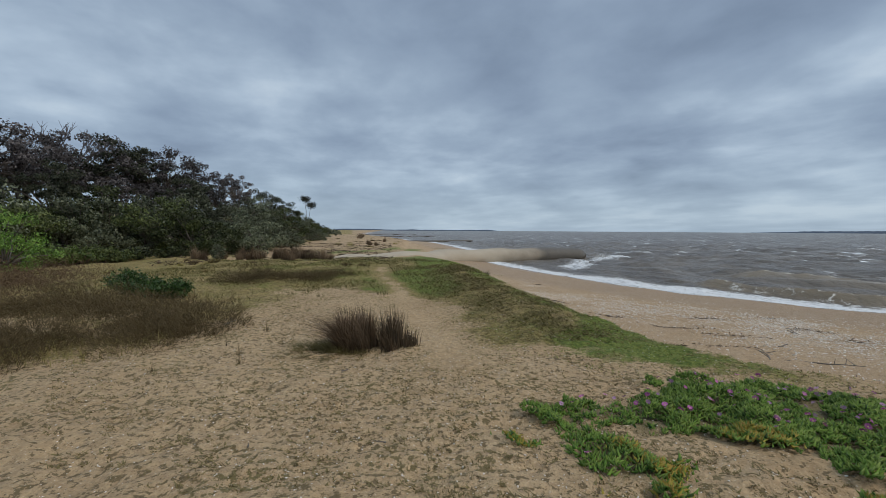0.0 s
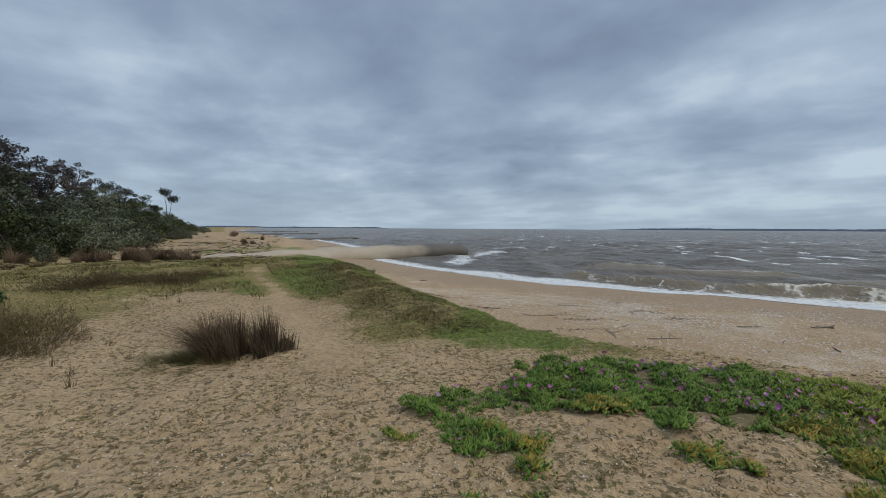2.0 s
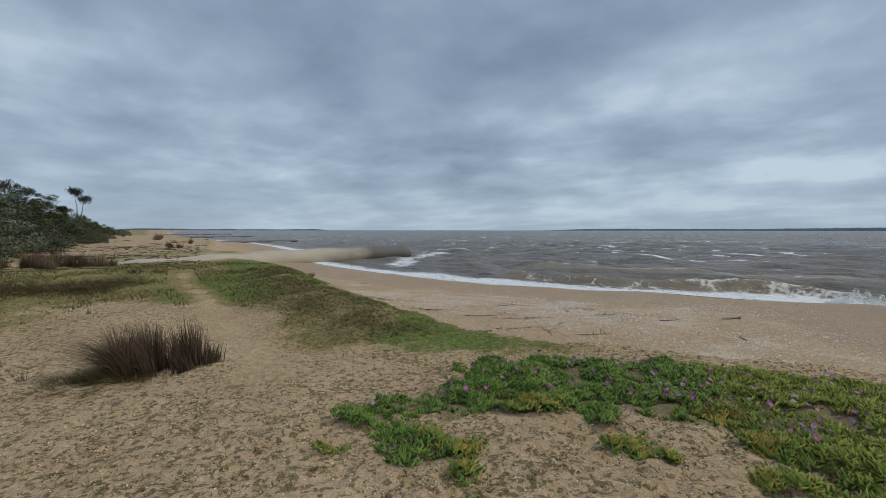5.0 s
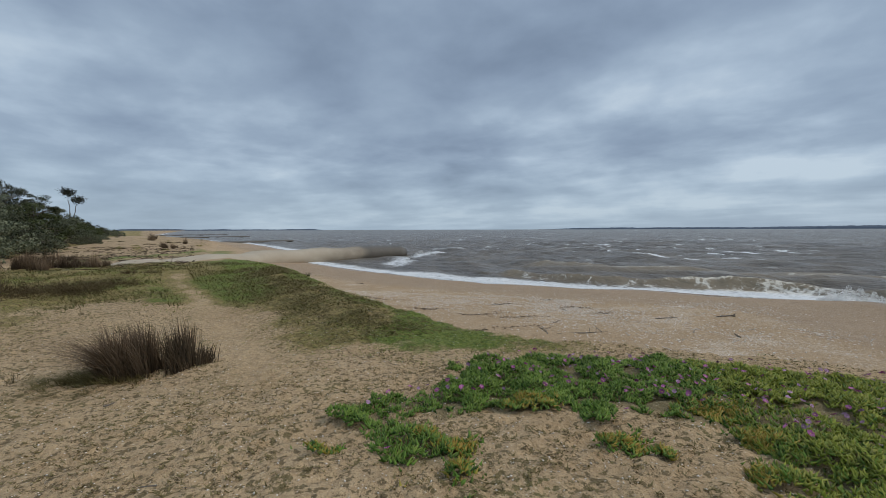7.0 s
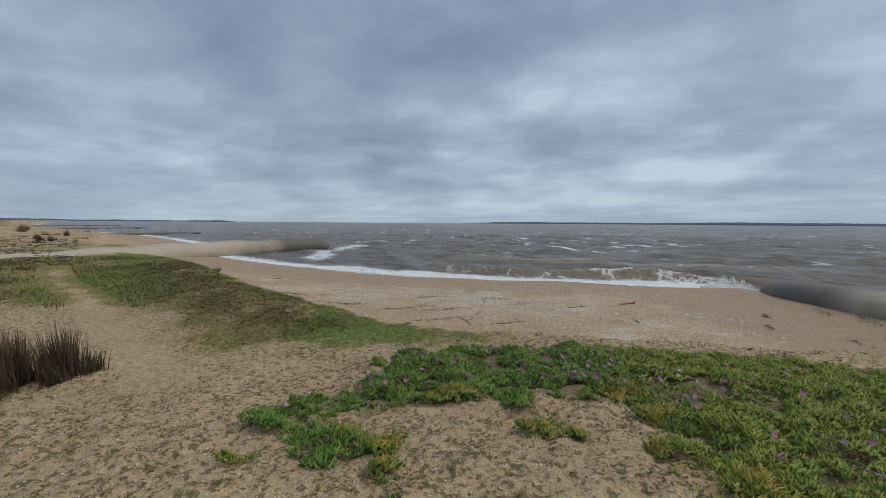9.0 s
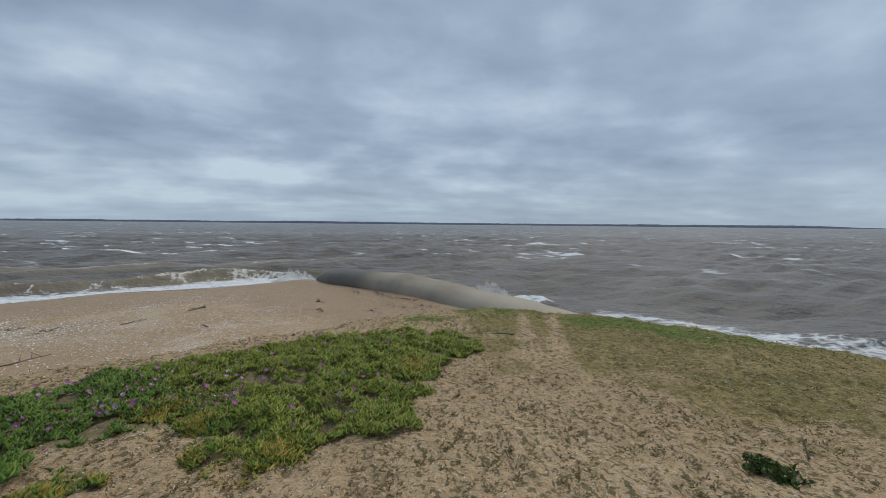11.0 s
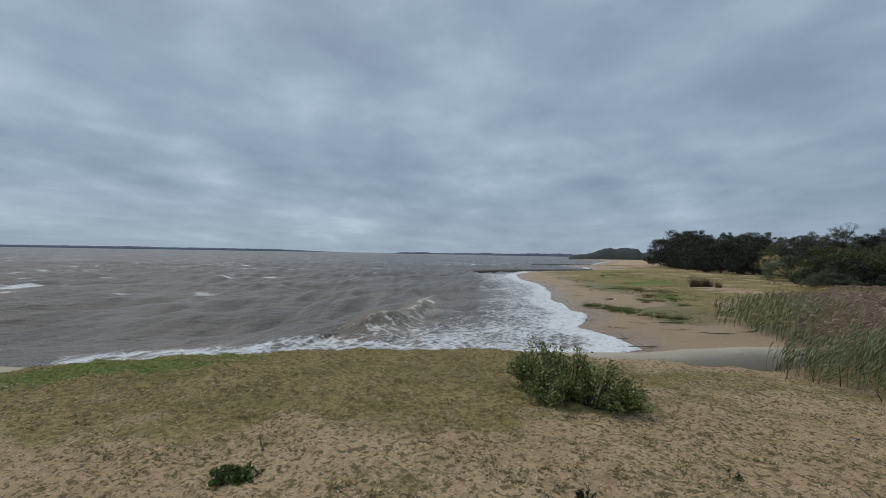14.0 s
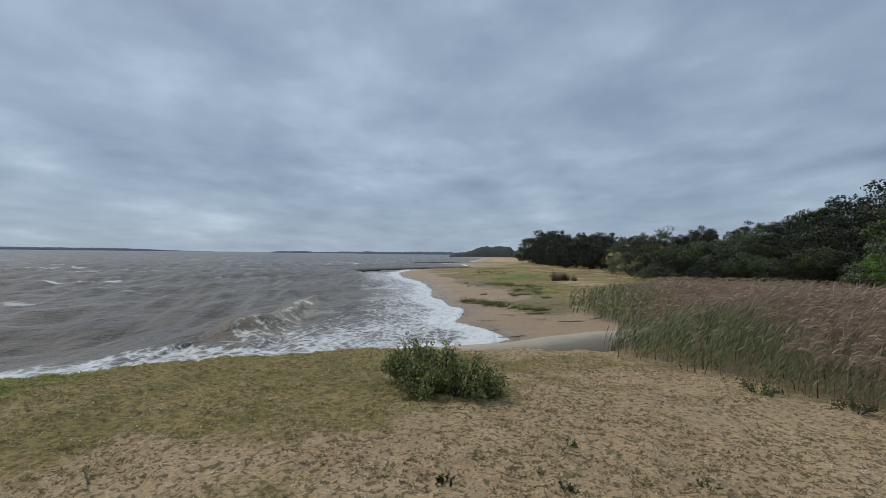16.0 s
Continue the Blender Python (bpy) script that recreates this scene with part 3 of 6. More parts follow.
def covers(x, y, sea, bank):
    """How far green turf, dry turf, shells, damp and beach reach, 0 to 1."""
    n1, n2 = fbm(x * 0.45, y * 0.45, 51), fbm(x * 1.6, y * 1.6, 57)
    on = smooth(-0.5, 0.3, bank)
    strip = np.exp(-((bank - 0.85 + 0.9 * n1) / 1.15) ** 2) * on
    north = smooth(5.0, 8.6, y)
    point = np.exp(-(away([(8.4, 2.0), (9.4, 0.3), (9.2, -1.6), (8.6, -2.8)], x, y) / 2.2) ** 2)
    green = strip * (1.12 * north * smooth(40, 26, y) + 0.62 * point + 0.35 * smooth(0, -3, y) * smooth(4, 7, x)) * smooth(-20, -12, y)
    fade = np.exp(-(away([(3.6, 6.2), (2.4, 6.6), (1.6, 7.6)], x, y) / 1.1) ** 2)
    green = green + 0.40 * fade + 0.62 * np.exp(-(away([(0.2, 25), (-0.9, 19), (-1.0, 15)], x, y) / 1.9) ** 2) - 0.42 * np.exp(-(away(PATHWAY, x, y) / 0.40) ** 2)
    spit = np.exp(-(away([(6.2, -25.7), (3.6, -24.0), (1.3, -21.7), (0.4, -20.9)], x, y) / 1.3) ** 2) + 1.1 * np.exp(-(away([(9.5, -40), (4.5, -37), (2.5, -33), (1.5, -27)], x, y) / 2.4) ** 2) + 1.2 * np.exp(-(away([(22, -86), (14, -68), (9, -56), (5, -46)], x, y) / 5.5) ** 2)
    green = green + 0.75 * spit * smooth(0.8, 3.0, sea) * np.clip(0.6 + 1.6 * n1, 0, 1)
    green = green + 0.8 * np.exp(-(away([(-10, 34), (-6.8, 38), (-4, 45), (-4, 54)], x, y) / 2.6) ** 2) * smooth(0.5, 3, sea)
    dry = 0.78 * np.exp(-(away([(1.7, 8.6), (0.9, 13), (0.3, 19)], x, y) / 1.15) ** 2)
    south = smooth(1.5, -3, y) * smooth(1.0, 7.0, np.hypot(x, y)) * smooth(-1.0, 1.2, bank) * smooth(-8, 0.5, x)
    dry = dry + 0.5 * fade + 0.60 * south + 0.38 * on * smooth(2.6, 0.0, y) * smooth(1.6, 6.6, x) + 0.42 * on * smooth(6.0, 1.2, bank) * smooth(4, -2, y) * smooth(0, 3, x)
    mid = smooth(-0.9, 1.0, away(MEADOW, x, y, True) + 1.2 * n1)
    green = green + 0.62 * mid * np.clip(0.6 + 1.5 * n1, 0, 1) * (1 - 0.8 * np.exp(-(away(PATHWAY, x, y) / 0.5) ** 2))
    dry = dry + 1.0 * mid * (1 - 0.60 * np.exp(-(away(PATHWAY, x, y) / 0.36) ** 2))
    dry = dry + 0.48 * smooth(30, 40, y) * np.clip(0.80 + 1.6 * fbm(x * 0.22, y * 0.22, 59), 0, 1) * smooth(1.5, 5, sea)
    dry = dry + 0.95 * smooth(-2.5, -6, x) * smooth(8, 13, y) * smooth(34, 24, y) + 0.5 * smooth(-2.5, -6, x) * smooth(3, 6, y) * smooth(13, 8, y)
    dry = dry + 0.34 * on * smooth(1.5, 5, np.hypot(x, y - 0.5)) * smooth(4, 8, y) * smooth(-2.5, 0, x) * (1 - 0.7 * np.exp(-(away(PATHWAY, x, y) / 0.5) ** 2))
    dry = dry + 0.75 * spit * smooth(0.8, 3.5, sea) + (0.85 + 0.4 * smooth(5, 9, sea)) * smooth(-18, -23, y) * smooth(2.5, 5.5, sea) * smooth(-180, -90, y) * np.clip(0.8 + 1.3 * n1, 0, 1)
    ruts = np.exp(-(np.minimum(away([(9.2, -0.68), (7.3, -0.51), (5.6, -0.38)], x, y), away([(9.0, -1.24), (6.8, -0.93), (5.2, -0.66)], x, y)) / 0.17) ** 2)
    green, dry = green * (1 - 0.85 * ruts), dry * (1 - 0.75 * ruts)
    scrub = smooth(-6, 1, np.hypot(x, y) - scrub_edge(bearing_of(x, y))) * ((bearing_of(x, y) < -12) | (bearing_of(x, y) > 163.5))
    dry, green = dry + 0.8 * scrub, green * (1 - scrub)
    green = green * (1 - 0.70 * np.exp(-(away([(1.75, 8.4), (1.0, 13), (0.4, 18.5)], x, y) / 0.75) ** 2))
    green, dry = green + 0.34 * n2 * (green > 0.05), dry + 0.40 * n2 * (dry > 0.05) + 0.34 * n1 * (dry > 0.05)
    wet = np.maximum(smooth(np.where(y < -9, 3.2, 2.6), 0.3, sea + 0.7 * n1), 0.52 * smooth(7.0, 5.6, sea + 0.8 * n1)) * (1 - on * 0.9)
    beach = np.maximum(smooth(0.3, -0.6, bank), np.maximum(smooth(27, 34, y), smooth(-17, -22, y)))
    shell = 0.10 + beach * np.exp(-((sea - 8.8 + 1.2 * n1) / 2.4) ** 2) * smooth(40, 22, y)
    mat = np.maximum(smooth(-0.02, 0.2, away(ICE_MAT, x, y, True) + 0.25 * n2), smooth(-0.1, 0.1, away(ICE_SPUR, x, y, True) + 0.25 * n2))
    mat = np.maximum(mat, smooth(-0.1, 0.9, away(REED_BED, x, y, True) + 0.4 * n2))
    stub = on * (1 - 0.6 * mat) * (1 - scrub) * (1 - 0.7 * np.exp(-(away(PATHWAY, x, y) / 0.55) ** 2))
    return {"green": np.clip(green, 0, 1), "olive": np.clip(dry, 0, np.where(mid > 0.3, 0.95, np.where(np.hypot(x, y) < 22, 0.76, 0.95))), "wet": wet, "beach": beach, "shell": np.clip(shell, 0, 1.2), "mat": mat, "stub": stub}


def fan(radii, angles):
    """A round grid of points and its faces."""
    rr, aa = np.meshgrid(radii, np.radians(angles), indexing="ij")
    i, j = np.meshgrid(np.arange(len(radii) - 1), np.arange(len(angles) - 1), indexing="ij")
    k = (i * len(angles) + j).ravel()
    n = len(angles)
    return (rr * np.sin(aa)).ravel(), (rr * np.cos(aa)).ravel(), np.stack([k, k + 1, k + n + 1, k + n], 1)


def spread(a, b, step):
    return np.exp(np.linspace(math.log(a), math.log(b), int(math.log(b / a) / step)))


radii = np.r_[0.02, 0.3, spread(0.6, 30, 0.0125)[:-1], spread(30, 150, 0.02)[:-1], spread(150, 4900, 0.06)]
angles = np.r_[np.linspace(-54, 214, 560), np.linspace(216, 306, 46)]
gx, gy, gf = fan(radii, angles)
gz, gsea, gbank = land(gx, gy)
ground = put("ground", mesh_of("ground", np.stack([gx, gy, gz], 1), gf, covers(gx, gy, gsea, gbank)),
             M_GROUND, None, "pale tan beach sand with patchy green and olive turf", "ground", "", "structure")

# ---- the sea ----
WAVE = np.array([-0.80, -0.60])      # the way the waves run
BREAKERS = [([(16.2, -25.5), (13.8, -19.6), (11.8, -15.1), (11.0, -12.4), (11.0, -10.6)], 0.615, 0.75),
            ([(23.6, 7.5), (22.9, 9.8), (21.9, 12.4), (20.5, 14.5), (17.8, 16.8), (15.4, 20.0), (13.6, 24.5)], 0.62, 0.55),
            ([(28, 15), (23, 22), (19, 29)], 0.30, 0.9),
            ([(34, 9), (28, 17)], 0.2, 0.9)]


def seaward(line, x, y):
    """Signed distance to an open line of points: positive on its left side."""
    pts = np.array(line, float)
    best, out = np.full(np.shape(x), 1e12), np.zeros(np.shape(x))
    for (ax, ay), (bx, by) in zip(pts[:-1], pts[1:]):
        dx, dy = bx - ax, by - ay
        t = np.clip(((x - ax) * dx + (y - ay) * dy) / (dx * dx + dy * dy), 0, 1)
        q = (x - ax - t * dx) ** 2 + (y - ay - t * dy) ** 2
        out = np.where(q < best, np.sign(dx * (y - ay) - dy * (x - ax)) * np.sqrt(q), out)
        best = np.minimum(best, q)
    return out


sr = np.r_[spread(4.5, 10, 0.0135)[:-1], spread(10, 32, 0.0075)[:-1], spread(32, 110, 0.0135)[:-1], spread(110, 900, 0.035)[:-1], spread(900, 4900, 0.08)]
px_, py_, sf = fan(sr, np.linspace(-16, 184, 800))
shore = away(SHORE, px_, py_, True)
deep = smooth(0.0, 9.0, -shore)
pz = np.full(px_.shape, SEA)
dist = np.hypot(px_, py_)
for k in range(16):
    w = 1.1 * 1.17 ** k
    a = math.atan2(WAVE[1], WAVE[0]) + rng.normal() * 0.45
    ph, amp = rng.uniform(0, 6.28), 0.0195 * w ** 0.6
    s = np.sin((px_ * math.cos(a) + py_ * math.sin(a)) * 6.283 / w + ph + 1.4 * grain(px_ / (w * 2.2), py_ / (w * 2.2), 70 + k))
    pz = pz + amp * (0.12 + 0.88 * deep) * (s + 0.45 * (1 - np.abs(s)) ** 2) * smooth(w * 130, w * 60, dist)
foam, cream = np.zeros(px_.shape), np.zeros(px_.shape)
for line, height, width in BREAKERS:
    d = -seaward(line, px_, py_) + 0.5 * fbm(px_ * 0.35, py_ * 0.35, 86)
    pts = np.array(line)
    ends = np.minimum(np.hypot(px_ - pts[0, 0], py_ - pts[0, 1]), np.hypot(px_ - pts[-1, 0], py_ - pts[-1, 1]))
    rough = 1 + 0.35 * fbm(px_ * 0.8, py_ * 0.8, 88)
    along = smooth(0, 2.5, ends + 0.5) * (0.8 + (0.6 if width < 0.7 else 0.3) * fbm(px_ * 0.30, py_ * 0.30, 87))
    # steep towards the land, a long back towards the sea; the curl breaks white in places
    body = np.where(d > 0, np.exp(-(d / (1.6 * width)) ** 2), np.exp(-(d / (0.5 * width)) ** 2)) * along
    pz = pz + 0.85 * height * body * np.where(d < 0, rough, 1)
    broken = smooth(-0.15, 0.40, fbm(px_ * 0.8, py_ * 0.8, 93) + 0.25 * fbm(px_ * 2.7, py_ * 2.7, 89)) * along * (height > 0.35)
    foam = np.maximum(foam, 0.68 * broken * np.exp(-((d + 0.55 * width) / (0.70 * width)) ** 2) * (0.75 + 0.7 * fbm(px_ * 1.6, py_ * 1.6, 94)))
    foam = np.maximum(foam, 0.45 * along * np.exp(-(d / (0.22 * width)) ** 2))
    cream = np.maximum(cream, along * np.where(d > 0, np.exp(-(d / (0.8 * width)) ** 2), np.exp(-(d / (1.2 * width)) ** 2)))
bay = away([(7.2, -13), (6.0, -19), (8.6, -25), (14, -36), (22, -50), (28, -60)], px_, py_)
foam = np.maximum(foam, 0.47 * np.exp(-((away([(14.2, -4.5), (12.2, -6.9), (11.0, -8.5), (9.8, -9.8), (7.8, -11.2)], px_, py_) - 0.2 + 0.8 * fbm(px_ * 0.6, py_ * 0.6, 96)) / 0.8) ** 2))
foam = np.maximum(foam, 0.43 * smooth(7.5, 0.5, bay + 1.8 * fbm(px_ * 0.35, py_ * 0.35, 95)) * smooth(-58, -40, -np.hypot(px_ - 8, py_ + 22)))
splash = np.exp(-((away([(18.9, 0.9), (17.4, -0.6), (16.4, -1.8)], px_, py_) + 0.5 * fbm(px_ * 0.8, py_ * 0.8, 98)) / 0.75) ** 2) * smooth(22, 16, px_ + 0.3 * py_)
foam, pz = np.maximum(foam, 0.62 * splash), pz + 0.30 * splash * (0.6 + fbm(px_ * 2.2, py_ * 2.2, 92))
foam = np.maximum(foam, 0.52 * np.exp(-((away([(19, 47.5), (15.2, 44.2), (12.2, 39), (10.5, 34)], px_, py_) + 1.2 * fbm(px_ * 0.3, py_ * 0.3, 91)) / 1.6) ** 2))
foam = np.maximum(foam, 0.58 * smooth(3.0, 0.7, -shore + 1.2 * fbm(px_ * 0.4, py_ * 0.4, 97)))
foam = np.maximum(foam, 0.68 * smooth(0.8, 0.05, np.abs(-shore - 0.1 + 0.5 * fbm(px_ * 0.5, py_ * 0.5, 99))))
keep = shore < 1.1
good = keep[sf].any(axis=1)
used = np.unique(sf[good])
back = np.full(len(px_), -1)
back[used] = np.arange(len(used))
# the thin tongue of each wave runs a little way up the sand
pz = np.where(shore > -0.6, np.maximum(pz, SEA + 0.03), pz)
pz = np.where(shore > 0.25, SEA - 0.12, pz)
sea = put("water", mesh_of("water", np.stack([px_, py_, pz], 1)[used], back[sf[good]],
                           {"foam": foam[used], "cream": np.clip(cream, 0, 1)[used], "open": (smooth(6, 30, -shore) * smooth(0, 14, dist))[used]}),
          M_SEA, None, "choppy grey-brown sea with whitecaps and shore foam", "sea", "", "structure")


# ---- sand-filled tubes that hold the beach ----
def geotube(line, half, high, middle, damp_end, label, hump=0.0, rise=0.0):
    """A long fabric tube, flattened by its own weight, its seaward end first."""
    pts = np.array(line, float)
    seg = np.r_[0, np.cumsum(np.hypot(*np.diff(pts, axis=0).T))]
    n, ring = int(seg[-1] / 0.3), 28
    s = np.linspace(0, seg[-1], n)
    cx, cy = np.interp(s, seg, pts[:, 0]), np.interp(s, seg, pts[:, 1])
    for _ in range(14):
        cx[1:-1], cy[1:-1] = (cx[:-2] + 2 * cx[1:-1] + cx[2:]) / 4, (cy[:-2] + 2 * cy[1:-1] + cy[2:]) / 4
    tx, ty = np.gradient(cx), np.gradient(cy)
    ln = np.hypot(tx, ty)
    nx, ny = -ty / ln, tx / ln
    half = half * (1 - 0.42 * hump * smooth(14, 20, s))
    taper = np.minimum(1, np.sqrt(np.clip((s + 0.02) / 2.0, 0, 1))) * (0.25 + 0.75 * np.clip((seg[-1] - s) / 2.0, 0, 1) ** 0.5)
    crest = hump * np.interp(s, [0, 2.5, 6, 10, 14, 22, 27], [0.06, 0.18, 0.16, 0.0, -0.25, -0.25, -0.12]) + rise * smooth(9, 18, s)
    a = np.linspace(0, 2 * np.pi, ring, endpoint=False)
    sag = 1 + 0.07 * np.sin(s * 1.1 + 1) + 0.05 * grain(s * 0.9, s * 0, 6)
    ca, sa = np.sign(np.cos(a)) * np.abs(np.cos(a)) ** 0.8, np.sign(np.sin(a)) * np.abs(np.sin(a)) ** 0.9
    off, lift_ = np.outer(half * taper, ca), np.outer(high * taper * sag, sa)
    ripple = 0.018 * grain(np.repeat(s, ring) * 2.4, np.tile(a, n) * 2.5, 12).reshape(n, ring)
    v = np.stack([cx[:, None] + nx[:, None] * off, cy[:, None] + ny[:, None] * off, middle + crest[:, None] + lift_ + ripple], 2).reshape(-1, 3)
    i, j = np.meshgrid(np.arange(n - 1), np.arange(ring), indexing="ij")
    f = np.stack([i * ring + j, i * ring + (j + 1) % ring, (i + 1) * ring + (j + 1) % ring, (i + 1) * ring + j], 2).reshape(-1, 4)
    damp = np.clip(0.95 * smooth(damp_end + 2.5, damp_end - 2.0, np.repeat(s, ring)) + 0.35 * smooth(0.1, -0.5, np.tile(np.sin(a), n)) * smooth(18, 11, np.repeat(s, ring)), 0, 1)
    ob = new("geotextile_tube")
    tagged(ob, label, "groyne", "geotextile groynes")
    put("tube_body", mesh_of("tube_body", v, f, {"damp": damp, "dusty": 0.85 * smooth(6, 14, np.repeat(s, ring)) * (damp_end < 50)}), M_TUBE, ob)
    for ring_v, wet_, flip in ((v[:ring], 1.0, 1), (v[-ring:], 0.0, -1)):
        cap = np.concatenate([ring_v, ring_v.mean(0)[None]])
        put("end_cap", mesh_of("end_cap", cap, [(k, ring, (k + 1) % ring)[::flip] for k in range(ring)], {"damp": np.full(ring + 1, wet_)}), M_TUBE, ob)
    return ob


geotube(TUBE_SOUTH, 0.92, 0.60, -1.09, 4.0, "long grey sand-filled fabric tube with a wet dark end", 1.0)
geotube(TUBE_NORTH, 1.35, 0.84, -1.02, 7.0, "long tan sand-filled fabric tube reaching into the surf", 0.0, 0.04)
for tip, root in (((8, 116), (-22, 92)), ((-4, 200), (-45, 160)), ((-18, 290), (-60, 250)), ((34.7, -62.3), (20, -90)), ((46.8, -125), (28, -140))):
    geotube([tip, ((tip[0] + root[0]) / 2 + (3 if tip[1] < 0 else 0), (tip[1] + root[1]) / 2 + 1), root], 1.2, 0.36, -1.24, 60, "distant dark wet sand-filled fabric tube in the shallows")


# ---- plants ----
def strips(base, height, lean, width, bends, tipped=True, droop=0.0):
    """Blades that rise from base points: each a tapering, bending ribbon. lean: (n, 2) sideways reach at the tip."""
    n = len(base)
    t = np.linspace(0, 1, bends + 1)
    turn = rng.uniform(0, np.pi, n)
    side = np.stack([np.cos(turn), np.sin(turn), np.zeros(n)], 1)
    mid = np.zeros((n, bends + 1, 3))
    mid[:, :, 0] = base[:, 0:1] + lean[:, 0:1] * t ** 2
    mid[:, :, 1] = base[:, 1:2] + lean[:, 1:2] * t ** 2
    mid[:, :, 2] = base[:, 2:3] + height[:, None] * (t - droop * t ** 3)
    w = width[:, None] * np.maximum(0.12, (1 - t ** 1.6))[None]
    a, b = mid - side[:, None] * w[:, :, None] / 2, mid + side[:, None] * w[:, :, None] / 2
    v = np.stack([a, b], 2).reshape(-1, 3)
    k = (np.arange(n)[:, None] * (bends + 1) + np.arange(bends)[None]).ravel() * 2
    return v, np.stack([k, k + 1, k + 3, k + 2], 1), np.tile(np.repeat(t, 2), n)


def joined(*pieces):
    v, f, tip, at = [], [], [], 0
    for a, b, c in pieces:
        v.append(a), f.append(b + at), tip.append(c)
        at += len(a)
    return np.concatenate(v), np.concatenate(f), np.concatenate(tip)


def leaves(centre, size, flat=0.0, out=None):
    """Small bent diamond leaves at the given places, turned at random."""
    n = len(centre)
    d = rng.normal(size=(n, 3))
    d[:, 2] *= 1 - flat
    d /= np.linalg.norm(d, axis=1, keepdims=True)
    e = np.cross(d, rng.normal(size=(n, 3)))
    if out is not None:
        face = out + 0.55 * rng.normal(size=(n, 3))
        d = np.cross(face, d)
        d /= np.linalg.norm(d, axis=1, keepdims=True)
        e = np.cross(face, d)
    e /= np.linalg.norm(e, axis=1, keepdims=True)
    s = (size * rng.uniform(0.6, 1.4, n))[:, None]
    if out is not None:
        q = np.stack([centre - d * s, centre + e * s * 0.9, centre + d * s * 0.9 - e * s * 0.3], 1)
        return q.reshape(-1, 3), np.arange(3 * n).reshape(n, 3)
    q = np.stack([centre - d * s, centre + e * s * 0.42, centre + d * s, centre - e * s * 0.42], 1)
    return q.reshape(-1, 3), np.arange(4 * n).reshape(n, 4)


def limb(bm, a, b, ra, rb, sides=6):
    a, b = Vector(a), Vector(b)
    q = (b - a).to_track_quat("Z", "Y")
    rings = []
    for p, r in ((a, ra), (b, rb)):
        rings.append([bm.verts.new(p + q @ Vector((r * math.cos(6.2832 * k / sides), r * math.sin(6.2832 * k / sides), 0))) for k in range(sides)])
    for k in range(sides):
        bm.faces.new((rings[0][k], rings[0][(k + 1) % sides], rings[1][(k + 1) % sides], rings[1][k]))
    bm.faces.new(rings[0][::-1]), bm.faces.new(rings[1])


def clumps(n, wide, low, high, rnd):
    """Places of the leaf clumps of a crown, of unit height: an uneven dome."""
    out = []
    while len(out) < n:
        x, y, z = rnd.uniform(-1, 1), rnd.uniform(-1, 1), rnd.uniform(0, 1)
        if x * x + y * y + (z * 0.95) ** 2 < 1 and x * x + y * y + z * z > 0.16:
            out.append((x * wide, y * wide, low + (high - low) * z))
    return out


def make_tree(seed, wide, low, count, leaf, mat_leaf, open_crown, name, stems=1):
    """A wind-bent coastal tree one metre high, to be scaled: trunk and limbs, and a crown of leaf clumps."""
    rnd = random.Random(seed)
    tops = clumps(count, wide, low, 0.94, rnd)
    ob = new(name)
    bm = bmesh.new()
    for k in range(stems):
        a = rnd.uniform(0, 6.28)
        foot = Vector((0.05 * k * math.cos(a), 0.05 * k * math.sin(a), -0.04))
        fork = Vector((foot.x + rnd.uniform(-0.08, 0.08), foot.y + rnd.uniform(-0.08, 0.08), low * 0.9 + 0.05))
        limb(bm, foot, fork, 0.030, 0.022)
        for c in tops[k::stems][:12]:
            mid = fork.lerp(Vector(c), 0.55) + Vector((rnd.uniform(-0.05, 0.05), rnd.uniform(-0.05, 0.05), 0.03))
            limb(bm, fork, mid, 0.014, 0.009, 5)
            limb(bm, mid, c, 0.009, 0.003, 4)
    part("trunk", bm, M_BARK, ob)
    pts, outs = [], []
    for c in tops:
        r = wide * rnd.uniform(0.15, 0.27) * (0.85 if open_crown else 1.0)
        m = int(140 * (0.8 if open_crown else 1.0))
        d = rng.normal(size=(m, 3))
        d /= np.linalg.norm(d, axis=1, keepdims=True)
        pts.append(np.array(c) + d * r * rng.uniform(0.45, 1.0, (m, 1)) * np.array([1, 1, 0.58]))
        outs.append(d)
    v, f = leaves(np.concatenate(pts), leaf, 0.0, np.concatenate(outs))
    put("crown", mesh_of("crown", v, f, shade=False), mat_leaf, ob)
    return ob


def place(ob, x, y, scale, widen=1.0, turn=0.0, sink=0.0):
    m = Matrix.Translation((x, y, float(ground_z(x, y)[0]) - sink)) @ Matrix.Rotation(turn, 4, "Z")
    c = copy_thing(ob, m)
    c.scale = (scale * widen, scale * widen, scale)
    return c


kinds = [make_tree(3, 0.42, 0.38, 42, 0.0145, M_TREE, False, "teatree"), make_tree(5, 0.50, 0.34, 44, 0.0145, M_TREE, False, "teatree"),
         make_tree(8, 0.40, 0.42, 36, 0.0135, M_TREEGREY, True, "banksia_tree", 2), make_tree(13, 0.55, 0.36, 40, 0.0135, M_TREEGREY, True, "banksia_tree", 2)]
bushes = [make_tree(21, 0.75, 0.08, 46, 0.022, M_SHRUB, False, "coastal_shrub", 3), make_tree(22, 0.9, 0.06, 50, 0.022, M_SALT, False, "coastal_shrub", 3),
          make_tree(23, 0.85, 0.06, 50, 0.022, M_SALT, False, "coastal_shrub", 3), make_tree(24, 0.8, 0.08, 46, 0.022, M_TREE, False, "coastal_shrub", 3)]
bright = make_tree(31, 0.8, 0.05, 52, 0.018, M_LIME, False, "bright_green_shrub", 3)
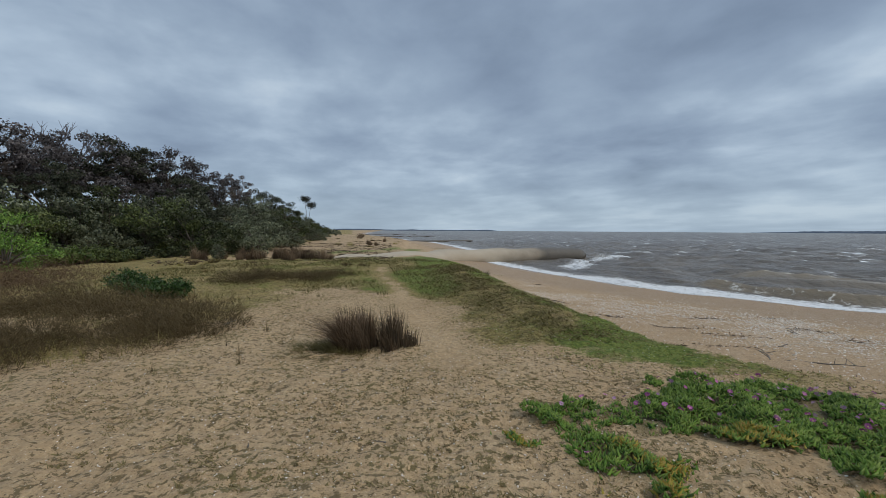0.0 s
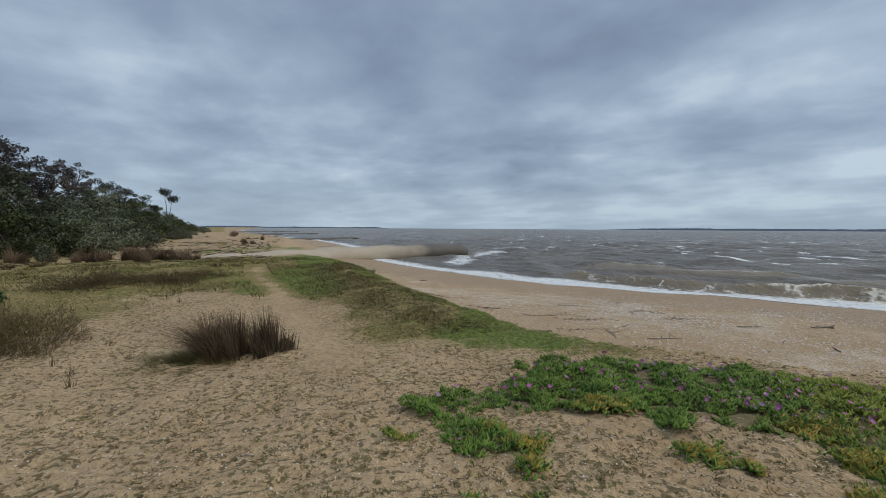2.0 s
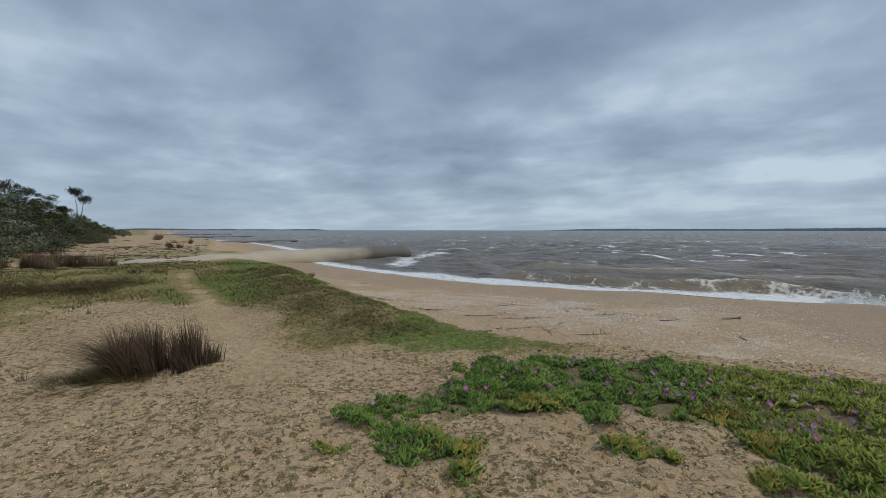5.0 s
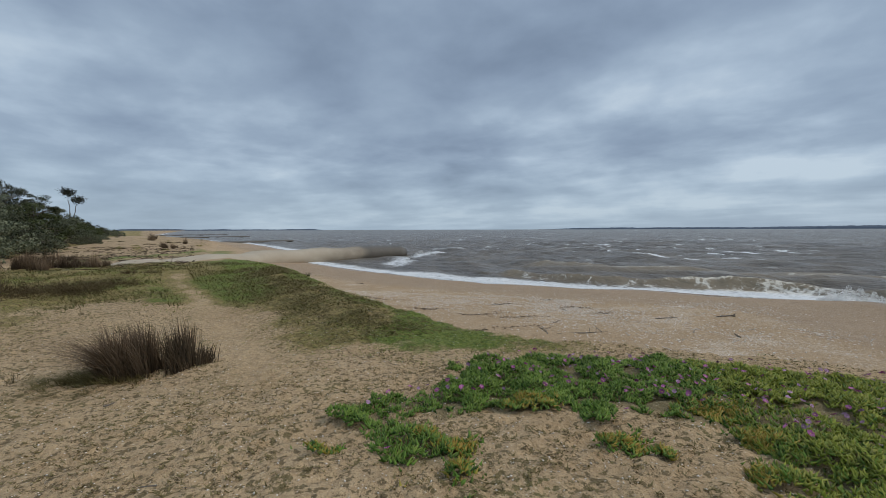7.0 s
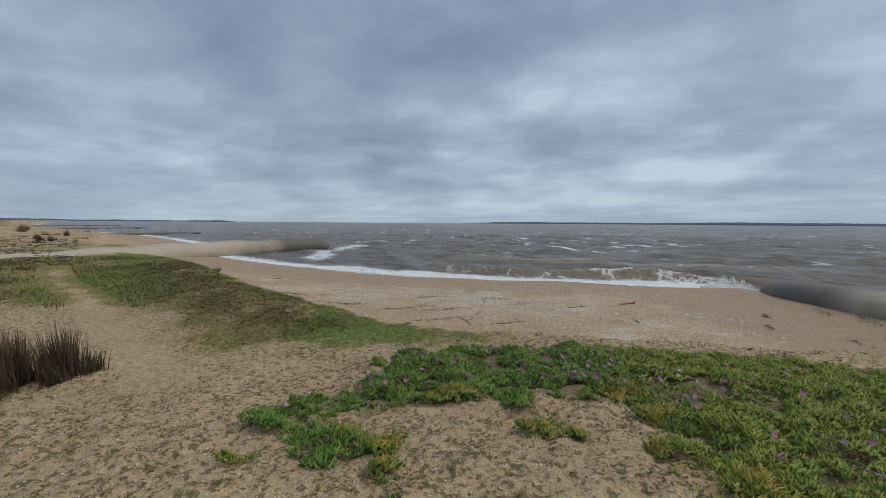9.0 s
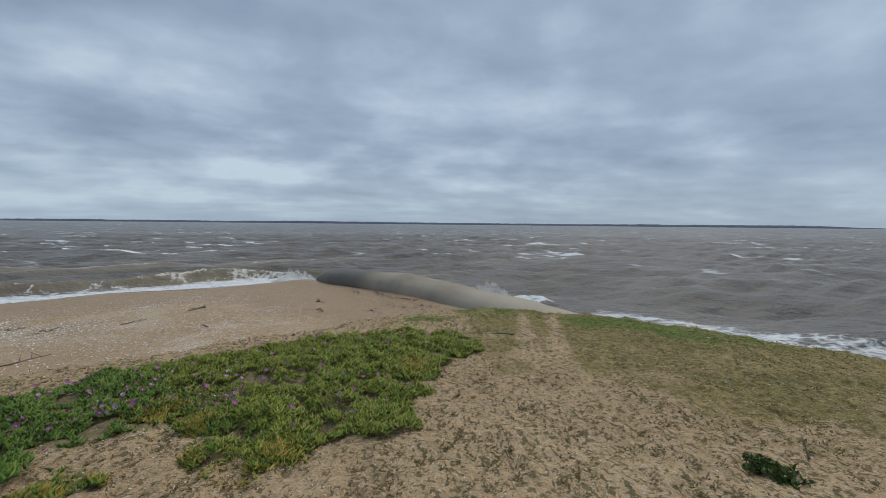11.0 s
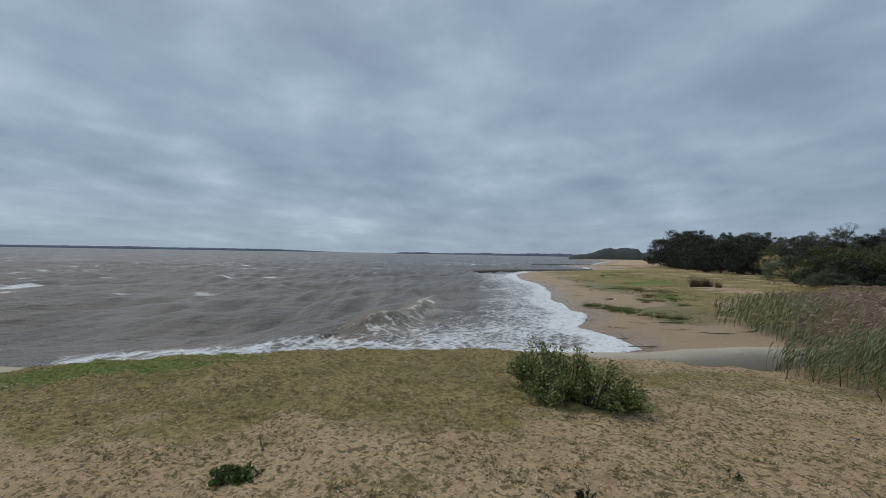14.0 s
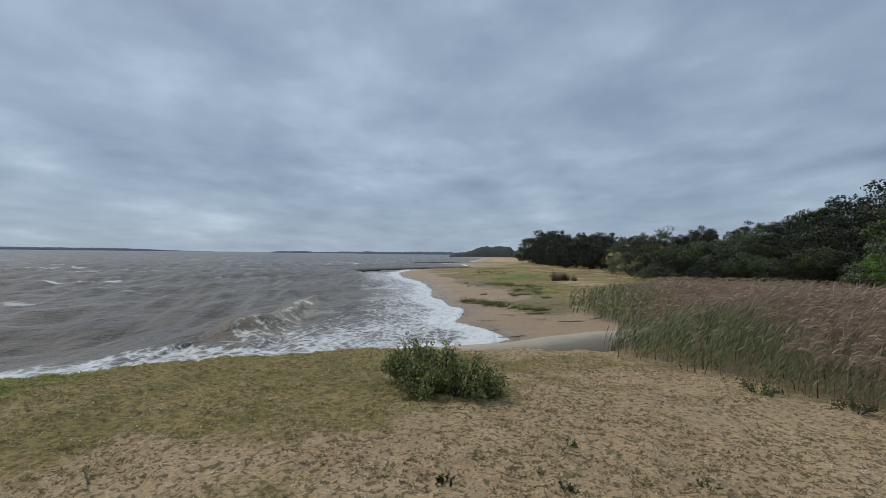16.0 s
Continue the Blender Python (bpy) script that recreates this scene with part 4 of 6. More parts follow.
for k in kinds:
    tagged(k, "dark wind-shaped coastal tree on the dune" if k.name.startswith("tea") else "grey-leaved straggly coastal tree with bare limbs", "tree", "dune woodland trees")
for k in bushes:
    tagged(k, "dense dark green rounded coastal shrub on the dune", "shrub", "dune scrub")
tagged(bright, "bright green rounded shrub below dark trees", "shrub", "dune scrub")

# height of the skyline of the woods, in degrees, by bearing
SKY_AT = [-62, -45.9, -44, -41.2, -38.5, -35.2, -30.4, -26.9, -24.5, -20.6, -19.2, -18.0, -16.5, -13.9]
SKY_EL = [11.5, 10.9, 9.6, 9.8, 9.2, 8.9, 8.3, 7.2, 5.6, 4.4, 3.2, 2.1, 1.0, 0.0]
SKY_S_AT = [163.4, 168, 174.6, 176.2, 179.4, 183.5, 190.5, 194.5, 199.4, 203.6, 206.5, 225, 298]
SKY_S_EL = [0.25, 0.95, 2.8, 3.5, 3.2, 2.9, 3.5, 3.4, 4.3, 5.2, 6.3, 9, 11.5]
woods = random.Random(41)


def skyline(b):
    return float(np.interp(b, SKY_AT, SKY_EL) if b < 100 else np.interp(b, SKY_S_AT, SKY_S_EL))


def wood(start, end, step, rows, tall, low_kinds=None):
    """Rows of shrubs and trees behind the foot of the scrub; the last row makes the skyline."""
    b = start
    while b < end:
        d0, el = float(scrub_edge(b)), skyline(b)
        for back_, share, kind in rows:
            bb, d = b + woods.uniform(-0.5, 0.5) * step, d0 + back_ * (d0 / 40) ** 0.5 + woods.uniform(-1.2, 1.2)
            x, y = d * math.sin(radians(bb)), d * math.cos(radians(bb))
            g = float(ground_z(x, y)[0])
            top = 1.6 + math.tan(radians(skyline(bb))) * d * share * woods.uniform(0.82, 1.10)
            high = max(0.9, top - g) * (woods.uniform(0.7, 1.25) if share < 0.6 else 1.0)
            if high > 4.2 and kind == "tree":
                ob = kinds[woods.choice(tall)]
                place(ob, x, y, high, woods.uniform(0.85, 1.1), woods.uniform(0, 6.28), 0.1)
            else:
                ob = woods.choice(low_kinds or (bushes[:3] if share < 0.6 else bushes))
                place(ob, x, y, high, woods.uniform(0.8, 1.1) * min(1.6, max(1.0, 2.4 / high)), woods.uniform(0, 6.28), 0.15)
        b += step


wood(-52, -26, 3.3, [(1.5, 0.33, "bush"), (4.5, 0.46, "bush")], (0,))
wood(-51, -26, 4.2, [(8, 0.70, "tree")], (0, 1, 2, 3))
wood(-50, -26, 2.5, [(14, 1.06, "tree")], (0, 2, 3, 3, 2))
wood(-26, -17.2, 1.7, [(1, 0.34, "bush"), (7, 0.62, "bush"), (20, 1.0, "tree")], (0, 1, 2))
wood(-17.2, -13.9, 0.7, [(2, 0.5, "bush"), (14, 1.0, "bush")], (0,))
wood(176.6, 184, 1.2, [(1, 0.5, "bush"), (12, 0.95, "bush"), (25, 1.0, "tree")], (0, 1), bushes[3:])
wood(187.5, 214, 2.0, [(-1, 0.16, "bush"), (2, 0.34, "bush"), (6, 0.52, "bush"), (10, 0.72, "bush")], (0, 1), bushes[:1] * 2 + bushes[1:3] + bushes[3:])
wood(183, 214, 1.9, [(15, 0.86, "bush"), (21, 1.0, "bush")], (0, 1), bushes[:1] + bushes[1:2] + bushes[3:] * 3)
wood(214, 306, 9.0, [(2, 0.6, "bush"), (12, 1.0, "tree")], (0, 1))
place(bright, -20.0, 19.6, 3.2, 0.85, 1.0, 0.1)
place(bright, -19.5, -32.0, 3.0, 1.0, 2.0, 0.1)
for ob in kinds + bushes + [bright]:
    for o in (*ob.children_recursive, ob):
        bpy.data.objects.remove(o)


# ---- reeds, tussocks and low plants ----
WIND = np.array([-0.95, -0.2])


def ribbons(base, way, length, width, bends, sink=0.0):
    """Ribbons that leave base points along way and droop by sink of their length."""
    n = len(base)
    t = np.linspace(0, 1, bends + 1)
    side = np.cross(way, rng.normal(size=(n, 3)))
    side /= np.linalg.norm(side, axis=1, keepdims=True) + 1e-9
    mid = base[:, None] + way[:, None] * (length[:, None] * t)[:, :, None]
    mid[:, :, 2] -= sink * length[:, None] * t ** 2
    w = width[:, None] * np.maximum(0.1, np.minimum(1, 0.5 + 3 * t) * (1 - t ** 2))[None]
    v = np.stack([mid - side[:, None] * w[:, :, None] / 2, mid + side[:, None] * w[:, :, None] / 2], 2).reshape(-1, 3)
    k = (np.arange(n)[:, None] * (bends + 1) + np.arange(bends)[None]).ravel() * 2
    return v, np.stack([k, k + 1, k + 3, k + 2], 1), np.tile(np.repeat(t, 2), n)


def sow(polygon, count, ragged=0.4, scale=0.8, seed=0):
    """Random places inside an outline with a ragged edge."""
    p = np.array(polygon)
    x, y = rng.uniform(p[:, 0].min() - 0.5, p[:, 0].max() + 0.5, count), rng.uniform(p[:, 1].min() - 0.5, p[:, 1].max() + 0.5, count)
    ok = away(polygon, x, y, True) + ragged * 2 * fbm(x * scale, y * scale, 200 + seed) > 0
    x, y = x[ok], y[ok]
    return np.stack([x, y, ground_z(x, y)], 1)


def stuff(name, piece, material_, label, category, parent=None):
    v, f, tip = piece
    return put(name, mesh_of(name, v, f, {"tip": tip}, shade=False), material_, parent, label, category, "", "stuff")


def reeds():
    p = sow(REED_BED, 46000, 0.25, 0.9, 1)
    d = np.hypot(p[:, 0], p[:, 1])
    p = p[(rng.uniform(size=len(p)) < np.clip((11.5 / d) ** 2.2, 0.10, 1)) & (bearing_of(p[:, 0], p[:, 1]) < 222)]
    d, n = np.hypot(p[:, 0], p[:, 1]), len(p)
    edge = smooth(-0.1, 3.4, away(REED_BED, p[:, 0], p[:, 1], True) + 0.5 * fbm(p[:, 0] * 0.9, p[:, 1] * 0.9, 64))
    top = 1.76 - 0.0585 * d + 0.14 * fbm(p[:, 0] * 0.4, p[:, 1] * 0.4, 61)
    high = np.clip(top - p[:, 2], 0.35, 1.65) * rng.uniform(0.72, 1.05, n) * (0.44 + 0.56 * edge)
    depth = away(REED_BED[:9], p[:, 0], p[:, 1])
    far = smooth(1.4, 4.6, depth + 0.24 * (bearing_of(p[:, 0], p[:, 1]) - 198) + 1.2 * fbm(p[:, 0] * 0.5, p[:, 1] * 0.5, 62))
    far = far * smooth(184, 194, bearing_of(p[:, 0], p[:, 1]) + 3 * fbm(p[:, 0] * 0.6, p[:, 1] * 0.6, 63))
    thin = 1 + 1.1 * smooth(9, 20, d)
    lean = WIND[None] * (high * rng.uniform(0.10, 0.30, n))[:, None] + rng.normal(size=(n, 2)) * 0.06
    stem = strips(p, high, lean, 0.010 * thin, 3)
    pieces = [stem]
    for k in range(8):
        t = rng.uniform(0.08, 0.98, n)
        b = p + np.stack([lean[:, 0] * t ** 2, lean[:, 1] * t ** 2, high * t], 1)
        a = rng.normal(size=n) * 0.75 + math.atan2(WIND[1], WIND[0])
        rise = rng.uniform(0.7, 2.6, n)
        way = np.stack([np.cos(a), np.sin(a), rise], 1)
        way /= np.linalg.norm(way, axis=1, keepdims=True)
        pieces.append(ribbons(b, way, high * rng.uniform(0.18, 0.36, n), 0.019 * thin * rng.uniform(0.7, 1.2, n), 3, rng.uniform(0.15, 0.4)))
    v, f, tip = joined(*pieces)
    # dead brown feet, green leaves, pinkish further in
    low = np.concatenate([np.repeat(p[:, 2], len(q[0]) // n) for q in pieces])
    tall = np.concatenate([np.repeat(high, len(q[0]) // n) for q in pieces])
    inner = np.concatenate([np.repeat(far, len(q[0]) // n) for q in pieces])
    tip = np.clip(0.8 * smooth(0.26, 0.04, (v[:, 2] - low) / tall) + 0.85 * inner * smooth(0.15, 0.75, (v[:, 2] - low) / tall) + 0.10 * tip, 0, 1)
    q = sow(REED_BED, 16000, 0.35, 0.9, 3)
    q = q[rng.uniform(size=len(q)) < np.clip((10 / np.hypot(q[:, 0], q[:, 1])) ** 2.2, 0, 1)]
    m = len(q)
    stuff("reed_litter", strips(q, rng.uniform(0.10, 0.45, m), rng.normal(size=(m, 2)) * 0.12, rng.uniform(0.008, 0.02, m), 2), M_BROWN, "brown dead reed stems at the foot of the reeds", "reeds")
    bed = stuff("reed_bed", (v, f, tip), M_REED, "dense green reeds bent over by the wind beside the beach", "reeds")
    q = p[rng.uniform(size=n) < 0.10 + 0.9 * far]
    keep_ = np.isin(p[:, 0], q[:, 0])
    q, hq, lq, tq = p[keep_], high[keep_], lean[keep_], thin[keep_]
    m = len(q)
    plumes = []
    for k in range(6):
        b = q + np.stack([lq[:, 0], lq[:, 1], hq * rng.uniform(0.90, 1.0, m)], 1)
        a = rng.normal(size=m) * 0.35 + math.atan2(WIND[1], WIND[0])
        way = np.stack([np.cos(a), np.sin(a), rng.uniform(0.1, 1.1, m)], 1)
        way /= np.linalg.norm(way, axis=1, keepdims=True)
        plumes.append(ribbons(b, way, rng.uniform(0.16, 0.30, m), 0.022 * tq, 2, 0.5))
    stuff("reed_plumes", joined(*plumes), M_PLUME, "feathery pinkish-brown reed plumes streaming in the wind", "reeds")


reeds()


def tussock(blades, spread_, width=0.012, seed=1):
    """A sedge tussock one metre high, to be scaled: stiff blades that fan out of one crown."""
    a, r = rng.uniform(0, 6.283, blades), np.sqrt(rng.uniform(0, 1, blades))
    base = np.stack([np.cos(a) * r * spread_ * 0.45, np.sin(a) * r * spread_ * 0.45, np.full(blades, -0.04)], 1)
    h = rng.uniform(0.3, 1.0, blades) * (1 - 0.25 * r) * (0.8 + 0.5 * grain(np.cos(a) * r * 4, np.sin(a) * r * 4, 3))
    lean = np.stack([np.cos(a) * r, np.sin(a) * r], 1) * spread_ * rng.uniform(0.1, 0.55, blades)[:, None] + WIND * 0.10 + rng.normal(size=(blades, 2)) * 0.06
    v, f, tip = strips(base, h, lean, np.full(blades, width), 3)
    return mesh_of("tuft", v, f, {"tip": tip}, shade=False)


TUSS = [tussock(300, 0.75, 0.026), tussock(260, 1.0, 0.028), tussock(240, 0.6, 0.026)]


SPRIG = tussock(16, 0.5, 0.03)
LOW = [tussock(80, 0.8, 0.05), tussock(70, 1.0, 0.05), tussock(64, 0.7, 0.05)]


def sedge(x, y, high, widen=1.0, which=0, mat_=None, label="dark brown sedge tussock on sandy ground", name="sedge_tussock"):
    ob = new(name)
    ob.matrix_basis = Matrix.Translation((x, y, float(ground_z(x, y)[0]))) @ Matrix.Rotation(x * 7 + y, 4, "Z")
    ob.scale = (high * widen, high * widen, high)
    me = SPRIG if which == 9 else (LOW if high < 0.45 else TUSS)[which % 3]
    if mat_ and mat_ is not M_SEDGE:
        me = me.copy()
        me.materials.clear()
        put("tuft", me, mat_, ob)
    else:
        put("tuft", me, M_SEDGE, ob)
    return tagged(ob, label, "sedge", "sedge tussocks")


# the large tussock in the foreground, two crowns grown together
def big_tussock():
    rng = np.random.default_rng(23)
    ob = new("sedge_tussock")
    ob.location = (-1.38, 6.92, float(ground_z(-1.38, 6.92)[0]))
    tagged(ob, "large dark brown sedge tussock standing in open sand", "sedge", "sedge tussocks")
    for name, cx, cy, rx, ry, n, h0, fan_, label in (("arching_crown", -0.10, -0.03, 0.27, 0.25, 2300, 1.14, 0.20, "rust-brown arching stems"),
                                                    ("upright_crown", 0.44, 0.08, 0.30, 0.24, 1000, 0.62, 0.06, "stiff dark upright stems"),
                                                    ("skirt", -0.36, -0.20, 0.62, 0.36, 2800, 0.26, 0.16, "low grey-brown litter of fallen stems")):
        m = 16 if h0 > 0.3 else 30
        a, r = rng.uniform(0, 6.283, m), np.sqrt(rng.uniform(0, 1, m))
        seat = np.stack([cx + np.cos(a) * r * rx, cy + np.sin(a) * r * ry], 1)
        tall = h0 * rng.uniform(0.5, 1.15, m) * (1.05 - 0.45 * r ** 2)
        pull = np.stack([np.cos(a) * r, np.sin(a) * r], 1) * fan_ + rng.normal(size=(m, 2)) * (0.02 + 0.35 * fan_)
        w = rng.integers(0, m, n)
        b = np.concatenate([seat[w] + rng.normal(size=(n, 2)) * 0.05, np.full((n, 1), -0.03)], 1)
        h = tall[w] * rng.uniform(0.45, 1.05, n)
        lean = pull[w] * rng.uniform(0.5, 1.5, n)[:, None] + WIND * (0.10 if cx < 0 else 0.03) + rng.normal(size=(n, 2)) * (0.06 if cx < 0 else 0.025)
        v, f, tip = strips(b, h, lean, rng.uniform(0.005, 0.013, n) * (1.0 if cx < 0 else 1.5), 4, droop=0.25 if cx < 0 else 0.0)
        put(name, mesh_of(name, v, f, {"tip": tip * (1.0 if cx < 0 else 0.25)}, shade=False), M_ROUGHDARK if name == "skirt" else M_SEDGE, ob, label)


big_tussock()
for k, (x, y, h, w) in enumerate([(-18, 92, 1.0, 1.6), (-10.2, 58, 0.8, 0.9), (-9.4, 67.9, 1.1, 0.8), (-8.4, 53, 0.7, 0.9), (-9.4, 54.5, 0.7, 0.9), (-20.8, 108, 1.6, 1.6),
                                  (1.1, -42.5, 1.3, 0.9), (0.3, -43.4, 1.2, 0.9), (-0.6, -42.8, 0.8, 1.1)]):
    sedge(x, y, h, w, k)
spots = random.Random(15)
for cx, cy, n, reach in ((-10.9, 28.4, 9, 0.55), (-9.6, 28.5, 10, 0.5), (-8.1, 28.3, 8, 0.42), (-13.0, 28.2, 6, 0.6), (-15.0, 27.6, 4, 0.7)):
    for k in range(n):
        sedge(cx + spots.gauss(0, reach), cy + spots.gauss(0, 0.45), spots.uniform(0.6, 1.2) * (0.85 if cx > -9 else 1), spots.uniform(0.45, 0.8), k)
spots = random.Random(5)
for k in range(60):
    y = spots.uniform(33, 95)
    h = spots.uniform(0.12, 0.40)
    sedge(spots.uniform(-0.42, -0.10) * y, y, h, spots.uniform(0.5, 1.5) / h * 0.8, k, spots.choice((None, M_DRYTURF, M_BROWN)), "low brown grass clump on the open sand")
for k in range(16):
    sedge(spots.uniform(-18, -9.5), spots.uniform(18, 27), spots.uniform(0.12, 0.34), spots.uniform(1.4, 2.6), k, spots.choice((M_DRYTURF, M_BROWN, M_ROUGH)), "low brown grass clump on the open sand")
sedge(-5.2, 22.7, 0.30, 2.6, 0, M_BROWN, "low spreading brown grass clump in thin turf")
sedge(-4.5, 23.0, 0.25, 2.4, 1, M_BROWN, "low spreading brown grass clump in thin turf")
sedge(2.2, 24.6, 0.35, 1.6, 1, M_SHRUB, "low dark green clump at the top of the beach", "sedge_clump")

THICKET_NEAR = [(-8.6, 5.0), (-5.9, 5.9), (-4.7, 6.5), (-4.1, 7.4), (-4.7, 8.7), (-5.9, 8.5), (-6.7, 7.5), (-9.0, 6.9)]
THICKET_MID = [(-5.0, 9.2), (-6.6, 10.6), (-9.4, 11.0), (-12.0, 11.0), (-11.5, 9.6), (-8.0, 9.3), (-6.4, 9.0)]
THICKET_FAR = [(-9.4, 12.3), (-12.0, 15.6), (-16.0, 18.6), (-24, 19.5), (-24, 12.5), (-13, 11.8)]
THICKET_LOW = [(-7.8, 15.4), (-6.4, 15.2), (-5.0, 16.6), (-4.2, 18.4), (-5.2, 19.4), (-7.0, 18.8), (-8.2, 17)]


def thicket(outline, domes, wiry, tall, wide, seed, mat_=None):
    """Low domes of wiry stems that grow into one another, with sand between."""
    c = sow(outline, domes * 3, 0.3, 0.6, seed)[:domes]
    r, h = wide * rng.uniform(0.55, 1.15, len(c)), tall * rng.uniform(0.45, 1.1, len(c))
    k = rng.choice(len(c), wiry, p=(r * r) / (r * r).sum())
    a, q = rng.uniform(0, 6.283, wiry), rng.uniform(0, 1, wiry) ** 0.5
    lump = 0.75 + 0.6 * grain(np.cos(a) * q * 3 + k * 7.7, np.sin(a) * q * 3, seed)
    x, y = c[k, 0] + np.cos(a) * q * r[k], c[k, 1] + np.sin(a) * q * r[k]
    top = h[k] * np.sqrt(np.maximum(0.02, 1 - q * q)) * lump
    z = ground_z(x, y) + top * rng.uniform(0.0, 1.0, wiry) ** 0.55
    way = np.stack([np.cos(a) * q * 0.9 - 0.15, np.sin(a) * q * 0.9, rng.uniform(0.3, 1.3, wiry)], 1) + rng.normal(size=(wiry, 3)) * 0.45
    way /= np.linalg.norm(way, axis=1, keepdims=True)
    d = np.hypot(x, y)
    v, f, tip = ribbons(np.stack([x, y, z - 0.04], 1), way, rng.uniform(0.05, 0.16, wiry) * (0.6 + 0.6 * top / tall), 0.006 + 0.0010 * d, 1, 0.1)
    stuff("brown_thicket", (v, f, np.clip(tip * np.repeat(0.4 + 0.6 * (z - ground_z(x, y)) / tall, 4), 0, 1)), mat_ or M_BROWN, "soft purple-brown thicket of dry wiry stems", "thicket")


def thicket_grass():
    q = sow([(-7.0, 5.2), (-5.2, 6.2), (-4.4, 7.2), (-5.0, 7.8), (-7.5, 7.0), (-9, 5.5)], 3500, 0.3, 1.0, 6)
    m = len(q)
    stuff("thicket_grass", strips(q, rng.uniform(0.08, 0.22, m), rng.normal(size=(m, 2)) * 0.06, np.full(m, 0.008), 2), M_DRYTURF, "low olive grass at the foot of a brown thicket", "grass")


thicket(THICKET_NEAR, 46, 52000, 0.66, 0.72, 4)
thicket(THICKET_MID, 30, 24000, 0.70, 0.9, 7)
thicket(THICKET_FAR, 80, 40000, 0.95, 1.5, 8, M_RUSSET)
thicket(THICKET_LOW, 20, 14000, 0.55, 0.8, 5)
thicket_grass()


def leafy_shrub(name, x, y, lobes, leaf, count, mat_, label, seed, sprigs=24):
    """A low shrub: stems from the ground, and leaves gathered on the shoots of its lobes."""
    rnd = random.Random(seed)
    ob = new(name)
    ob.location = (x, y, float(ground_z(x, y)[0]))
    tagged(ob, label, "shrub")
    bm = bmesh.new()
    pts = []
    for cx, cy, r, h in lobes:
        for k in range(sprigs):
            a, q = rnd.uniform(0, 6.283), rnd.uniform(0.1, 1.0) ** 0.6
            tip = Vector((cx + math.cos(a) * r * q, cy + math.sin(a) * r * q, h * (1.02 - 0.62 * q * q) * rnd.uniform(0.8, 1.12)))
            foot = Vector((cx * 0.7 + math.cos(a) * 0.06 * min(1, r * 3), cy * 0.7 + math.sin(a) * 0.06 * min(1, r * 3), -0.05))
            mid = foot.lerp(tip, 0.5) + Vector((0, 0, 0.06 * h))
            limb(bm, foot, mid, 0.012, 0.008, 5)
            limb(bm, mid, tip, 0.008, 0.002, 4)
            m = count // (sprigs * len(lobes))
            t = rng.uniform(0.15, 1.05, m) ** 0.7
            line = np.where(t[:, None] < 0.5, np.array(foot)[None] + (np.array(mid) - np.array(foot)) * t[:, None] * 2, np.array(mid)[None] + (np.array(tip) - np.array(mid)) * (t[:, None] * 2 - 1))
            pts.append(line + rng.normal(size=(m, 3)) * r * 0.10)
    pts = np.concatenate(pts)
    pts = pts[pts[:, 2] > 0.02]
    part("branch_frame", bm, M_BARK, ob)
    v, f = leaves(pts, leaf)
    put("foliage", mesh_of("foliage", v, f, shade=False), mat_, ob)
    return ob


leafy_shrub("saltbush_shrub", 1.48, -5.18, [(0.42, -0.12, 0.34, 0.70), (0.0, 0.0, 0.36, 0.70), (-0.42, 0.1, 0.40, 0.52), (-0.70, 0.15, 0.28, 0.36), (0.15, 0.28, 0.40, 0.46), (0.68, -0.2, 0.28, 0.44)], 0.021, 13000, M_SALTBRIGHT,
            "grey-green bushy saltbush standing on the grassy bank", 61, 30)
leafy_shrub("dark_green_shrub", -8.55, 12.75, [(-1.15, 0.5, 0.55, 0.78), (-0.6, 0.2, 0.55, 0.66), (0.1, -0.1, 0.55, 0.58), (0.7, -0.3, 0.55, 0.54), (1.1, -0.3, 0.4, 0.48)], 0.040, 9000, M_DARKSHRUB,
            "low dark green broad-leaved shrub beside brown thicket", 62)
leafy_shrub("low_weed", 2.97, -1.62, [(0, 0, 0.19, 0.07), (0.08, 0.05, 0.12, 0.07), (-0.09, -0.04, 0.12, 0.06)], 0.021, 1700, M_SHRUBGREEN, "small flat dark green weed in thin turf", 63, 10)
for k, (x, y, r) in enumerate([(0.67, -2.77, 0.09), (-0.21, -3.04, 0.09), (-1.22, -3.41, 0.10), (-0.21, -3.86, 0.08), (-2.8, -6.9, 0.30), (-3.6, -6.3, 0.26)]):
    leafy_shrub("low_weed", x, y, [(0, 0, r, r * 0.55)], 0.014, 260 if r < 0.2 else 900, M_SHRUB, "small flat green weed in thin turf", 70 + k, 8)
leafy_shrub("grey_saltbush", -13.6, 26.0, [(0, 0, 0.5, 1.1)], 0.05, 800, M_SALT, "grey saltbush sprig on a low sand bank", 90)
for k, (b, d, h) in enumerate([(-46, 30.5, 1.1), (-44.3, 30, 0.9), (-42.5, 30.5, 1.2), (-41.2, 31, 0.8), (-39.5, 31, 1.0), (-38, 32, 0.8), (-36.4, 33, 0.7), (-32.5, 34, 0.8), (-29.5, 35, 1.0), (-27.4, 36, 1.2), (-25.6, 38, 1.0)]):
    leafy_shrub("edge_shrub", d * math.sin(radians(b)), d * math.cos(radians(b)), [(0, 0, 1.0, h), (0.9, 0.3, 0.9, h * 0.8)], 0.09, 1500, M_SHRUBGREEN if b < -41 else M_SHRUB, "light green grassy shrub at the foot of the dune scrub" if b < -41 else "dull green shrub at the foot of the dune scrub", 100 + k)


